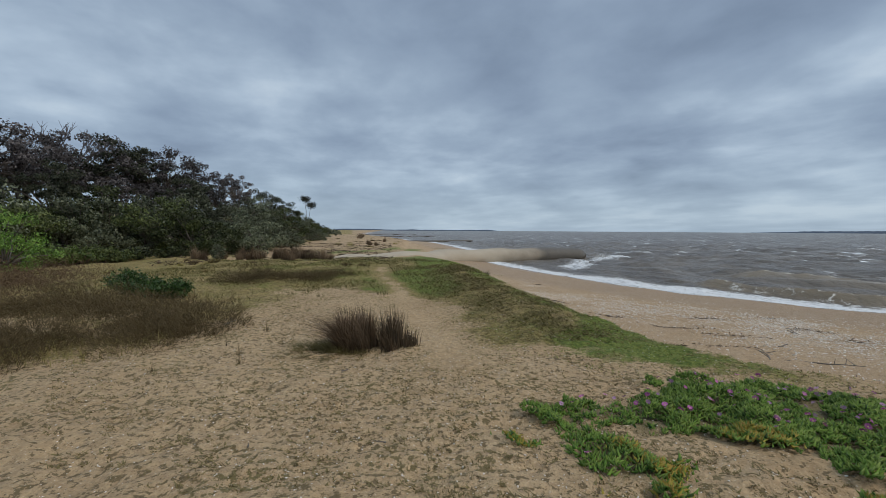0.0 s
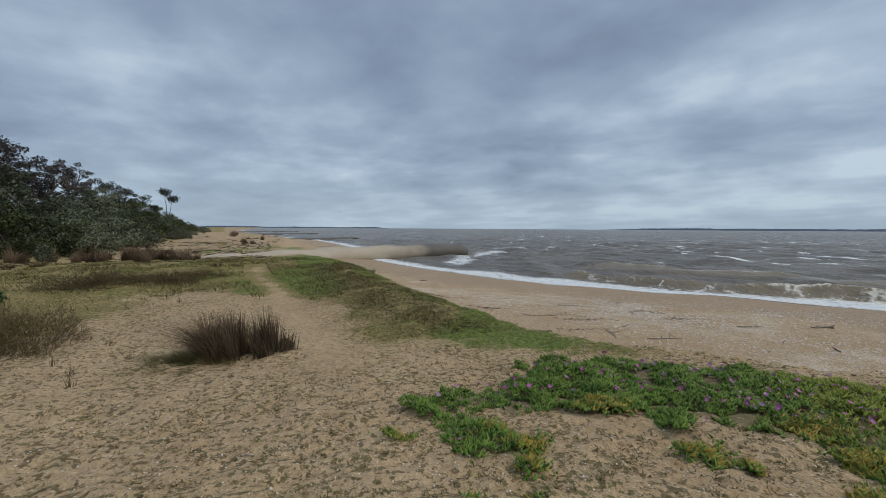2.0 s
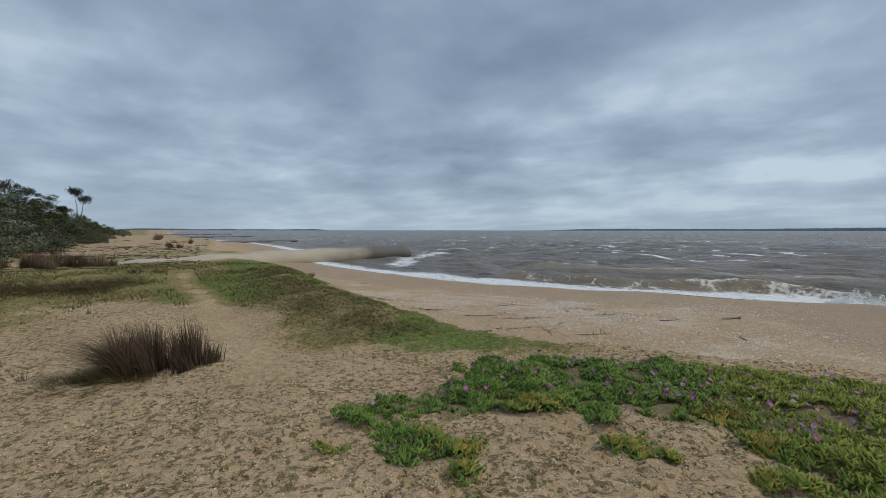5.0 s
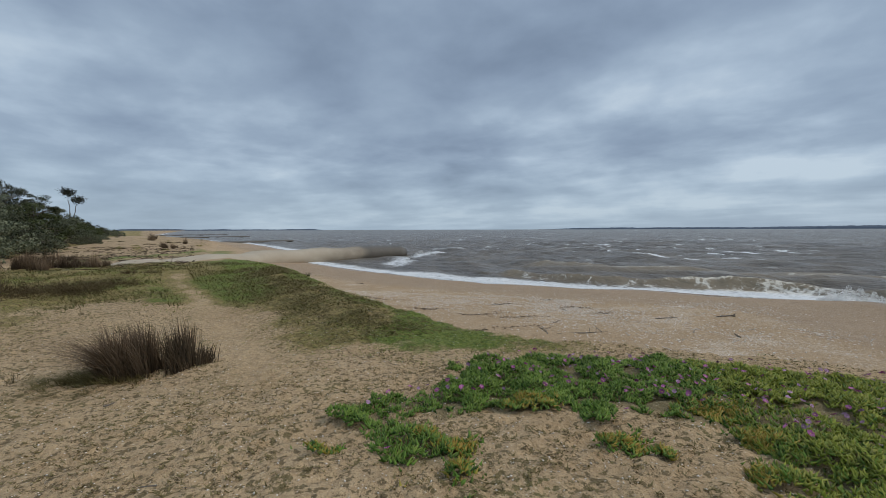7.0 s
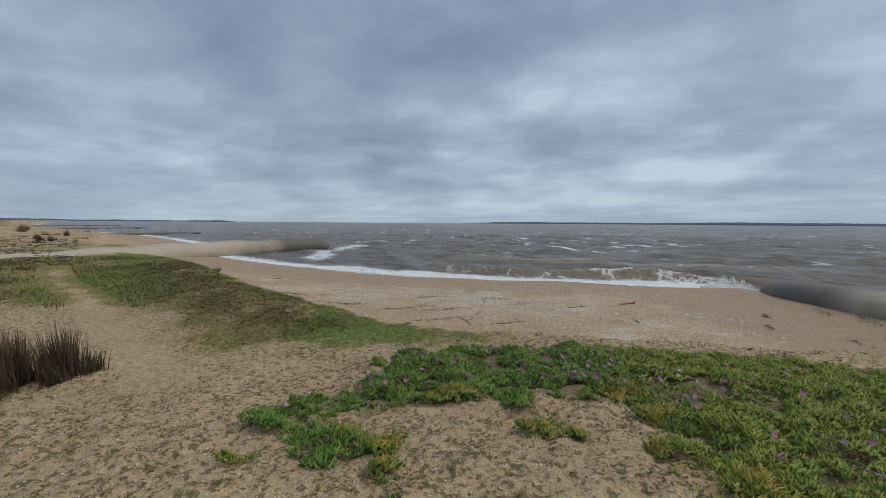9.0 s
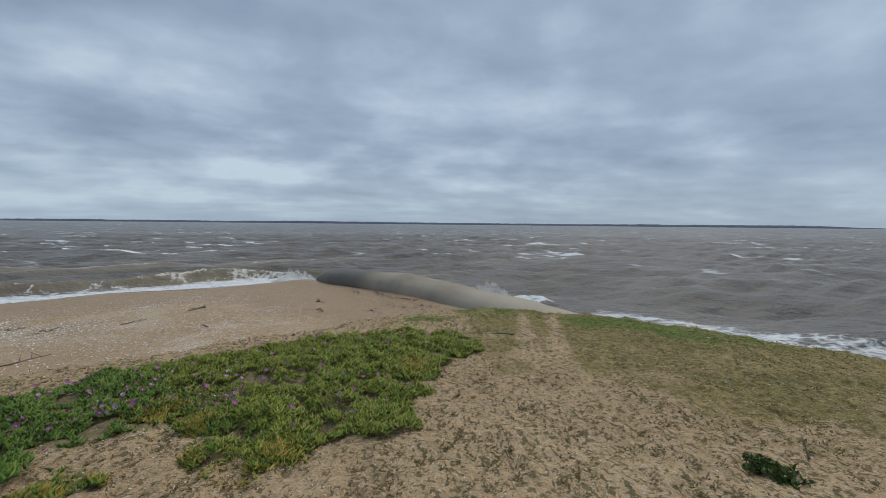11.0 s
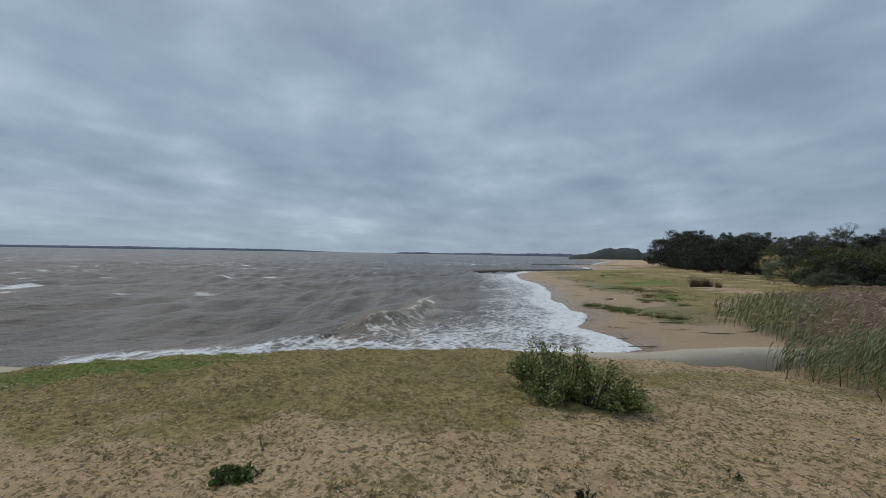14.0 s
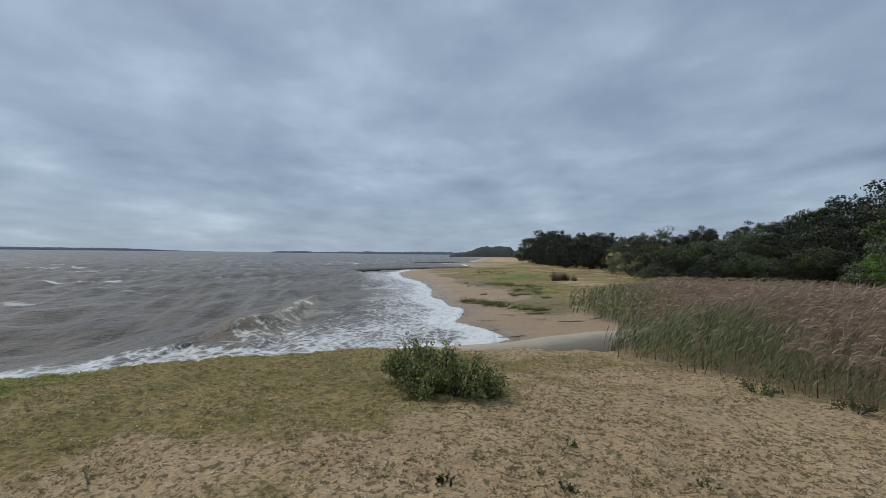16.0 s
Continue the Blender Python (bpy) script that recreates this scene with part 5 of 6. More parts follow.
# ---- ice plant with its flowers ----
def fingers(p, length, thick, tilt):
    """Fleshy three-sided leaves standing on the points p."""
    n = len(p)
    d = np.concatenate([rng.normal(size=(n, 2)) * tilt, np.ones((n, 1))], 1)
    d /= np.linalg.norm(d, axis=1, keepdims=True)
    e = np.cross(d, rng.normal(size=(n, 3)))
    e /= np.linalg.norm(e, axis=1, keepdims=True)
    g = np.cross(d, e)
    bend = np.concatenate([d[:, :2] * 0.5, np.zeros((n, 1))], 1)
    out = [p + (e * math.cos(a) + g * math.sin(a)) * thick[:, None] + d * (length * 0.1)[:, None] for a in (0, 2.094, 4.189)]
    out.append(p + (d + bend * 0.6) * length[:, None])
    v = np.stack(out, 1).reshape(-1, 3)
    k = np.arange(n)[:, None] * 4
    f = np.concatenate([k + np.array(q) for q in ((0, 1, 3), (1, 2, 3), (2, 0, 3))], 0)
    return v, f, np.stack([np.full(n, 0.0), np.full(n, 0.0), np.full(n, 0.0), rng.uniform(0.0, 1.0, n)], 1).ravel()


GOLD = [(2.14, 3.95, 0.16), (2.3, 3.85, 0.12), (3.45, 3.12, 0.20), (3.62, 3.1, 0.14), (1.25, 3.42, 0.12), (1.12, 3.14, 0.10), (1.02, 2.95, 0.09), (0.38, 3.88, 0.12), (0.76, 3.04, 0.12), (2.45, 3.02, 0.12), (2.3, 3.09, 0.07),
        (2.53, 2.81, 0.06), (2.82, 2.35, 0.10), (2.6, 1.95, 0.20), (2.85, 1.75, 0.14), (4.9, 1.1, 0.20), (4.4, 2.75, 0.16), (1.1, 3.7, 0.10), (3.3, 2.65, 0.14)]


def ice_plant():
    ob = new("ice_plant")
    tagged(ob, "sprawling green ice plant with scattered magenta flowers on sand", "ground cover")
    p = np.concatenate([sow(ICE_MAT, 240000, 0.11, 2.6, 9), sow(ICE_SPUR, 9000, 0.16, 2.8, 10)])
    extra = []
    for x, y, r in GOLD:
        m = int(2600 * r)
        extra.append(np.stack([rng.normal(x, r * 0.5, m), rng.normal(y, r * 0.5, m), np.zeros(m)], 1))
    q = np.concatenate(extra)
    q[:, 2] = ground_z(q[:, 0], q[:, 1])
    p = np.concatenate([p, q])
    # shoots gather in clumps, with sand and dead stems between
    c = fbm(p[:, 0] * 4.5, p[:, 1] * 4.5, 140)
    hole = fbm(p[:, 0] * 1.3, p[:, 1] * 1.3, 143)
    inner = np.maximum(away(ICE_MAT, p[:, 0], p[:, 1], True), away(ICE_SPUR, p[:, 0], p[:, 1], True))
    ok = (c > -0.20) & ((hole > -0.34) | (rng.uniform(size=len(p)) < 0.2) | (inner > 0.9))
    p, c, inner = p[ok], c[ok], inner[ok]
    n = len(p)
    p[:, 2] += np.clip(0.015 + 0.05 * smooth(-0.05, 0.5, inner) + 0.12 * c, -0.005, 0.14) - 0.01
    gold = np.zeros(n)
    for x, y, r in GOLD:
        gold = np.maximum(gold, np.exp(-(np.hypot(p[:, 0] - x, p[:, 1] - y) / r) ** 2))
    side = smooth(-0.15, 0.25, 0.32 * (p[:, 0] - 3.4) - 0.42 * (p[:, 1] - 2.9) + 0.5 * fbm(p[:, 0] * 0.9, p[:, 1] * 0.9, 150) + 0.4 * smooth(0.4, 0.0, inner) * (p[:, 0] < 1.3))
    roll_ = rng.uniform(size=n)
    group = np.where(roll_ < gold * 0.75, 2, np.where(rng.uniform(size=n) < side * 0.85, 1, 0))
    size = rng.uniform(0.026, 0.060, n)
    for k, (name, m, label) in enumerate((("leaves", M_ICE, "deep green fleshy leaves"), ("pale_leaves", M_ICELIGHT, "yellow-green fleshy leaves"), ("yellowed_leaves", M_ICEGOLD, "yellow and orange fleshy leaves"))):
        s = group == k
        stuff(name, fingers(p[s], size[s], size[s] * 0.25, 0.6), m, label, "", ob)
    # flowers
    rnd = random.Random(12)
    spots_ = [(2.64, 3.25), (3.5, 3.22), (3.42, 3.3), (3.85, 3.47), (3.9, 2.95), (4.16, 3.1), (4.4, 0.7), (3.85, 2.2), (3.1, 1.75), (0.72, 3.4), (2.9, 3.5), (3.3, 3.75), (3.65, 2.6), (3.4, 1.9)]
    while len(spots_) < 290:
        x, y = rnd.uniform(0.5, 6.6), rnd.uniform(0.4, 5.3)
        if float(away(ICE_MAT, np.array([x]), np.array([y]), True)[0]) > 0.12 and rnd.random() < 0.25 + 0.75 * (y > 2.4):
            spots_.append((x, y))
    for k, (x, y) in enumerate(spots_):
        faded = k > 13 and rnd.random() < 0.5
        bm = bmesh.new()
        r = rnd.uniform(0.019, 0.030) * (0.8 if faded else 1.0)
        for j in range(16):
            a = 6.2832 * j / 16 + rnd.uniform(-0.1, 0.1)
            u, w = Vector((math.cos(a), math.sin(a), rnd.uniform(0.1, 0.5))), Vector((-math.sin(a), math.cos(a), 0)) * r * 0.16
            v = [bm.verts.new(u * r * 0.18 + w * 0.6), bm.verts.new(u * r * 0.18 - w * 0.6), bm.verts.new(u * r * 0.8 - w), bm.verts.new(u * r), bm.verts.new(u * r * 0.8 + w)]
            bm.faces.new(v)
        z = float(ground_z(x, y)[0]) + 0.125 + 0.03 * rnd.random()
        fl = part("flower", bm, M_PALEPETAL if faded else M_PETAL, ob, "faded mauve flower" if faded else "magenta daisy-like flower")
        if not faded:
            bm = bmesh.new()
            bmesh.ops.create_cone(bm, cap_ends=True, segments=7, radius1=r * 0.30, radius2=r * 0.16, depth=r * 0.22)
            part("flower_centre", bm, M_CENTRE, fl, "pale yellow flower centre")
        fl.matrix_basis = Matrix.Translation((x, y, z)) @ Euler((rnd.uniform(-0.8, 0.8), rnd.uniform(-0.8, 0.8), 0)).to_matrix().to_4x4()


ice_plant()


# ---- turf ----
def turf():
    n = 300000
    r, b = 1.1 + 24 * rng.uniform(0, 1, n) ** 1.25, np.radians(rng.uniform(-40, 212, n))
    x, y = r * np.sin(b), r * np.cos(b) + 0.3
    z, s_, k_ = land(x, y)
    c = covers(x, y, s_, k_)
    speck = fbm(x * 3.2, y * 3.2, 160, 3)
    clear = 1 - c["mat"]
    green = rng.uniform(size=n) < np.clip(c["green"] + 0.6 * speck, 0, 1) * clear * (c["green"] > 0.08)
    dry = ~green & (rng.uniform(size=n) < np.clip(1.1 * c["olive"] + 0.7 * speck, 0, 1) * clear * (c["olive"] > 0.08))
    for name, pick, mat_, label, h in (("green_turf", green, M_TURF, "short bright green turf along the bank top", 0.022), ("dry_turf", dry, M_DRYTURF, "thin olive-brown turf over sand", 0.013)):
        p = np.stack([x, y, z], 1)[pick]
        m, d = len(p), r[pick]
        grow = 1 + 0.05 * np.maximum(0, d - 6)
        stuff(name, strips(p, h * rng.uniform(0.4, 1.3, m) * grow, rng.normal(size=(m, 2)) * 0.022 + WIND * 0.006, 0.006 * grow + 0.0010 * d, 1), mat_, label, "grass")
    # flattened tufts in the open sand, combed by the wind
    n = 40000
    r, b = 1.2 + 15 * rng.uniform(0, 1, n) ** 1.3, np.radians(rng.uniform(-42, 212, n))
    x, y = r * np.sin(b), r * np.cos(b) + 0.3
    z, s_, k_ = land(x, y)
    c = covers(x, y, s_, k_)
    ok = (c["stub"] > 0.5) & (fbm(x * 2.6 + y * 0.8, y * 3.6, 170, 3) + 0.25 * fbm(x * 0.6, y * 0.6, 175) > -0.10)
    x, y, z = x[ok], y[ok], z[ok]
    m, per = len(x), 5
    size = rng.uniform(0.012, 0.042, m)
    cx, cy = np.repeat(x, per) + rng.normal(size=m * per) * np.repeat(size, per), np.repeat(y, per) + rng.normal(size=m * per) * np.repeat(size, per) * 0.5
    p = np.stack([cx, cy, np.repeat(z, per) + 0.002], 1)
    h = rng.uniform(0.006, 0.022, m * per)
    lean = np.stack([rng.normal(-0.01, 0.022, m * per), rng.normal(0, 0.02, m * per)], 1)
    stuff("sand_stubble", strips(p, h, lean, rng.uniform(0.008, 0.018, m * per), 1), M_STUBBLE, "flattened olive-brown grass stubble scattered over sand", "grass")


def rough_grass():
    n = 34000
    y = rng.uniform(7.2, 22, n)
    x = np.interp(y, [7.2, 8.6, 13, 19, 21], [2.2, 1.75, 1.0, 0.4, 0.2]) + rng.normal(0, 0.75, n)
    z, s_, k_ = land(x, y)
    ok = (k_ > 0.45) & (fbm(x * 1.3, y * 1.3, 210) + 0.25 * rng.normal(size=n) > -0.10) & (away(PATHWAY, x, y) > 0.8)
    p = np.stack([x, y, z], 1)[ok]
    m = len(p)
    stuff("rough_grass", strips(p, rng.uniform(0.02, 0.06, m), rng.normal(size=(m, 2)) * 0.08 + WIND * 0.03, 0.008 + 0.0012 * p[:, 1], 1), M_ROUGHDARK, "rough olive-brown grass along a low sandy ridge", "grass")


def flats_grass():
    lines = (([(6.2, -25.6), (4.8, -24.8), (3.6, -24.0), (1.3, -21.7), (0.3, -20.8)], 0.5, 5000, 0.09, M_ROUGHGREEN, "raised tongue of green grass on the sand flat"),
             ([(8.6, -38.6), (5.0, -37), (3.2, -35.6), (1.6, -30)], 1.2, 4200, 0.08, M_ROUGH, "thin olive grass on the sand flat"))
    for line, wide, n, h, mat_, label in lines:
        pts = np.array(line)
        seg = rng.uniform(0, len(pts) - 1, n)
        x, y = np.interp(seg, np.arange(len(pts)), pts[:, 0]) + rng.normal(0, wide * 0.5, n), np.interp(seg, np.arange(len(pts)), pts[:, 1]) + rng.normal(0, wide, n)
        ok = fbm(x * 0.8, y * 0.8, 230) > 0.0
        p = np.stack([x, y, ground_z(x, y)], 1)[ok]
        m = len(p)
        stuff("flat_grass", strips(p, h * rng.uniform(0.4, 1.1, m), rng.normal(size=(m, 2)) * 0.06 + WIND * 0.05, np.full(m, 0.03), 1), mat_, label, "grass")
    n = 9000
    y = -rng.uniform(30, 80, n)
    x = rng.uniform(-8, 14, n)
    z, s_, k_ = land(x, y)
    ok = (s_ > 4 + 2 * fbm(x * 0.2, y * 0.2, 231)) & (fbm(x * 0.45, y * 0.45, 233) > 0.02)
    p = np.stack([x, y, z], 1)[ok]
    m = len(p)
    stuff("flat_grass", strips(p, rng.uniform(0.03, 0.13, m), rng.normal(size=(m, 2)) * 0.08 + WIND * 0.05, np.full(m, 0.06), 1), M_ROUGH, "dry tan grass scattered over the back of the beach", "grass")


def meadow_grass():
    """Dull brown and green grass over the low ground behind the bank."""
    n = 30000
    x, y = rng.uniform(-13, 1.0, n), rng.uniform(11.5, 29, n)
    z, s_, k_ = land(x, y)
    ok = (fbm(x * 0.5, y * 0.5, 240) + 0.5 * fbm(x * 2.0, y * 2.0, 241) + 0.15 * rng.normal(size=n) > 0.02) & (away(PATHWAY, x, y) > 0.5) & (k_ > 0.6)
    ok &= ((away(MEADOW, x, y, True) > -0.3) | (x < -4)) & (away([(2.0, 9.0), (1.3, 14), (0.5, 20), (-0.3, 24)], x, y) > 1.3)
    p = np.stack([x, y, z], 1)[ok]
    dark = fbm(p[:, 0] * 0.8, p[:, 1] * 0.8, 243) + 0.2 * rng.normal(size=len(p)) > 0.0
    for pick, mat_, label in ((dark, M_ROUGHDARK, "low brown grass in patches on the flat behind the bank"), (~dark, M_ROUGHOLIVE, "low dull green grass in patches on the flat behind the bank")):
        q = p[pick]
        m = len(q)
        stuff("meadow_grass", strips(q, rng.uniform(0.03, 0.11, m), rng.normal(size=(m, 2)) * 0.06 + WIND * 0.03, 0.010 + 0.0011 * q[:, 1], 1), mat_, label, "grass")


rough_grass()
meadow_grass()
flats_grass()
spots = random.Random(77)
for line, n, wide in (([(6.2, -25.6), (4.8, -24.8), (3.6, -24.0), (1.3, -21.7)], 26, 0.35), ([(9.2, -38.8), (5.0, -37), (3.2, -35.6)], 16, 0.7), ([(4.5, -31), (0.5, -28)], 12, 1.2), ([(14, -66), (9, -56)], 14, 3.0)):
    for k in range(n):
        u = spots.random() * (len(line) - 1)
        (ax, ay), (bx, by) = line[int(u)], line[int(u) + 1]
        f = u - int(u)
        sedge(ax + (bx - ax) * f + spots.gauss(0, wide * 0.6), ay + (by - ay) * f + spots.gauss(0, wide), spots.uniform(0.10, 0.24), spots.uniform(2.6, 4.5), k, spots.choice((M_ROUGHGREEN, M_ROUGHGREEN, M_ROUGH)), "low mound of dull green grass on the sand flat", "grass_mound")
M_STUBBLE = leafy("trodden_stubble", (0.105, 0.080, 0.032), (0.30, 0.235, 0.095), 0.85, (0.34, 0.27, 0.125), 0.1, vary=0.25)
turf()


# ---- things washed up, sticks and shells ----
def octa(p, size, flat):
    """Small eight-sided grains at the points p."""
    n = len(p)
    q = rng.normal(size=(n, 3, 3))
    a = q[:, 0] * np.array([1, 1, 0.3])
    a /= np.linalg.norm(a, axis=1, keepdims=True)
    b = np.cross(a, np.array([0.0, 0, 1]) + 0.4 * q[:, 1])
    b /= np.linalg.norm(b, axis=1, keepdims=True)
    c = np.cross(a, b)
    s = size[:, None]
    v = np.stack([p + a * s, p - a * s, p + b * s * 0.7, p - b * s * 0.7, p + c * s * flat, p - c * s * flat], 1).reshape(-1, 3)
    k = np.arange(n)[:, None] * 6
    f = np.concatenate([k + np.array(t) for t in ((0, 2, 4), (2, 1, 4), (1, 3, 4), (3, 0, 4), (2, 0, 5), (1, 2, 5), (3, 1, 5), (0, 3, 5))], 0)
    return v, f


def shells():
    n = 260000
    x, y = rng.uniform(3, 19, n), rng.uniform(-1, 18, n)
    z, s_, k_ = land(x, y)
    band = covers(x, y, s_, k_)["beach"] * np.clip(0.55 + 1.2 * fbm(x * 0.55, y * 0.55, 184), 0.1, 1) * (np.exp(-((s_ - 8.6 + 1.6 * fbm(x * 0.3, y * 0.3, 181)) / 2.2) ** 2) + 0.9 * np.exp(-((s_ - 6.6 + 0.8 * fbm(x * 0.5, y * 0.5, 182)) / 0.25) ** 2)) * smooth(19, 12, y)
    ok = rng.uniform(size=n) < 0.60 * band * np.clip(0.7 + fbm(x * 0.8, y * 0.8, 183), 0, 1)
    p = np.stack([x, y, z + 0.004], 1)[ok]
    v, f = octa(p, rng.uniform(0.010, 0.036, len(p)), 0.3)
    put("shell_drift", mesh_of("shell_drift", v, f, shade=False), M_SHELL, None, "broken white shells strewn along the upper beach", "shells", "", "stuff")
    n = 13000
    r, b = 1.2 + 9 * rng.uniform(0, 1, n), np.radians(rng.uniform(-42, 212, n))
    x, y = r * np.sin(b), r * np.cos(b) + 0.3
    z, s_, k_ = land(x, y)
    p = np.stack([x, y, z + 0.004], 1)[k_ > 0.1]
    v, f = octa(p, rng.uniform(0.003, 0.012, len(p)), 0.4)
    put("shell_grit", mesh_of("shell_grit", v, f, shade=False), M_SHELL, None, "small pale shell fragments lying in the sand", "shells", "", "stuff")


shells()


def stick(x, y, length, thick, turn, name="stick", label="dark weathered stick lying on sand", rise=0.0, bend=0.15, mat_=None, forks=0, seed=0):
    rnd = random.Random(int(x * 100) + seed)
    bm = bmesh.new()
    pts, n = [], 5
    for k in range(n + 1):
        t = k / n - 0.5 if not rise else k / n
        side = bend * length * math.sin(t * 3.1) * rnd.uniform(0.6, 1.2)
        pts.append(Vector((t * length * math.cos(rise), side, t * length * math.sin(rise) + thick * 0.7)))
    for k in range(n):
        limb(bm, pts[k], pts[k + 1], thick * (1 - 0.12 * k), thick * (1 - 0.12 * (k + 1)), 7)
    for k in range(forks):
        a = pts[rnd.randint(1, n - 1)]
        limb(bm, a, a + Vector((rnd.uniform(-0.2, 0.2) * length, rnd.uniform(-0.3, 0.3) * length, rnd.uniform(0.02, 0.2) * length)), thick * 0.6, thick * 0.25, 6)
    me = bpy.data.meshes.new(name)
    bm.to_mesh(me)
    bm.free()
    ob = put(name, me, mat_ or M_DRIFT, None, label, "driftwood", "sticks")
    ob.matrix_basis = Matrix.Translation((x, y, float(ground_z(x, y)[0]) - 0.004)) @ Matrix.Rotation(turn, 4, "Z")
    return ob


for x, y, l, th, a in [(-1.33, 5.69, 0.16, 0.008, 0.5), (-0.69, 3.89, 0.10, 0.006, 2.6), (-0.44, 3.72, 0.07, 0.005, 2.3), (-0.36, 3.51, 0.06, 0.005, 2.4), (-1.66, 3.84, 0.05, 0.008, 1.6),
                       (2.93, -1.15, 0.09, 0.008, 2.2), (7.07, 0.0, 0.55, 0.015, 1.3), (4.72, 1.45, 0.5, 0.014, 1.5), (3.18, -5.17, 0.45, 0.008, 0.3), (-1.29, -5.6, 0.22, 0.008, 0.8), (0.9, -3.6, 0.12, 0.006, 0.2),
                       (2.2, 0.2, 0.12, 0.006, 0.9), (1.0, 5.0, 0.14, 0.006, 1.9), (-2.2, 4.4, 0.12, 0.006, 0.4), (3.6, -3.4, 0.14, 0.006, 1.0)]:
    stick(x, y, l, th, a)
stick(3.2, -2.0, 0.12, 0.008, 0.4, "wooden_peg", "short dark stick stuck upright in the turf", rise=1.2, bend=0.02)
stick(-4.4, 9.0, 0.5, 0.022, 1.2, "driftwood_branch", "grey forked driftwood branch lying in sand", bend=0.2, forks=2)
for x, y, l, th, a, f in [(11.9, 8.45, 0.55, 0.03, 2.6, 2), (6.1, 8.9, 0.8, 0.014, 0.8, 3), (6.6, 8.4, 0.9, 0.014, -0.7, 3), (6.9, 8.2, 0.7, 0.012, -0.5, 2), (9.3, 7.5, 0.5, 0.014, 0.2, 0),
                          (7.0, 9.6, 0.4, 0.02, 0.3, 0), (10.0, 8.8, 0.6, 0.015, -0.6, 1), (8.3, 10.9, 0.6, 0.016, 1.0, 1), (4.84, 5.9, 0.6, 0.014, -0.4, 1), (9.9, 6.9, 0.35, 0.018, 0.6, 1), (4.6, 8.0, 0.5, 0.012, 0.9, 0),
                          (1.4, -20.1, 0.9, 0.05, 0.2, 2), (1.6, -15.6, 1.6, 0.03, 0.35, 0), (-0.3, -18.4, 1.2, 0.03, 0.1, 2), (-1.3, -19.2, 0.8, 0.03, 0.5, 2), (2.6, -16.9, 1.0, 0.02, 0.6, 1), (5.6, -29, 0.5, 0.06, 0.2, 0)]:
    stick(x, y, l, th, a, "driftwood_branch", "thin dark driftwood branch washed up on the beach", forks=f)
for x, y in [(-3.69, 5.77), (-2.79, 6.09), (-2.64, 7.12), (-3.46, 7.04), (-4.0, 8.2), (-3.2, 7.9), (-2.3, 9.8), (-3.0, 6.5), (-4.4, 11.5), (-3.6, 12.3)]:
    sedge(x, y, 0.28, 0.8, 9, M_BROWN, "thin dry grass sprig standing in sand", "grass_sprig")


def seaweed(x, y, length, wide, turn, label="dark dried seaweed heap on beach sand", high=0.03):
    n = int(40 + 34 * length)
    c = np.stack([rng.normal(0, length * 0.33, n), rng.normal(0, wide * 0.4, n), rng.uniform(0.0, high, n)], 1)
    c[:, 1] += 0.12 * length * np.sin(c[:, 0] * 4 / length + x)
    way = np.stack([rng.normal(size=n), rng.normal(size=n) * 0.6, rng.normal(size=n) * 0.25], 1)
    way /= np.linalg.norm(way, axis=1, keepdims=True)
    v, f, tip = ribbons(c, way, rng.uniform(0.05, 0.16, n), rng.uniform(0.010, 0.022, n), 2, 0.3)
    v[:, 2] = np.maximum(v[:, 2], 0.004)
    ob = put("seaweed_heap", mesh_of("seaweed_heap", v, f, shade=False), M_WRACK, None, label, "seaweed", "", "stuff")
    ob.matrix_basis = Matrix.Translation((x, y, float(ground_z(x, y)[0]))) @ Matrix.Rotation(turn, 4, "Z")


for x, y, l, w, a in [(9.2, 12.9, 0.35, 0.2, 0.3), (8.95, 11.1, 0.7, 0.22, -0.4), (8.96, 10.05, 0.35, 0.15, 0), (4.2, 20.3, 0.3, 0.10, -0.2), (14.6, 2.6, 1.3, 0.22, 0.85), (15.6, 3.9, 1.0, 0.2, 0.9),
                      (13.6, 1.9, 0.9, 0.3, 0.7), (5.6, 11.2, 1.2, 0.10, -0.5), (4.6, 12.6, 1.3, 0.08, -0.6), (7.2, 12.4, 0.8, 0.08, -0.4), (6.4, 10.4, 1.1, 0.08, -0.5), (3.7, 15.2, 1.2, 0.08, -0.9), (4.4, 9.6, 0.9, 0.08, -0.6), (5.6, 9.5, 1.0, 0.08, -0.4),
                      (12.6, 5.0, 0.5, 0.1, 0.4), (14.2, 5.6, 0.5, 0.1, 0.6), (15.1, 3.3, 1.8, 0.35, 0.9), (13.4, 2.4, 1.4, 0.4, 0.75), (16.2, 4.9, 1.2, 0.25, 0.95), (12.0, 1.0, 1.2, 0.3, 0.75), (12.8, 3.4, 0.6, 0.2, 0.5), (4.9, -20.6, 0.8, 0.2, 0.9), (3.2, -18.6, 1.0, 0.15, 0.6), (6.6, -27.2, 1.2, 0.25, 1.1), (2.4, -19.8, 1.0, 0.2, 0.3), (0.9, -18.9, 1.1, 0.3, 0.5), (8.0, -31.0, 1.0, 0.2, 1.1)]:
    seaweed(x, y, l, w, a)


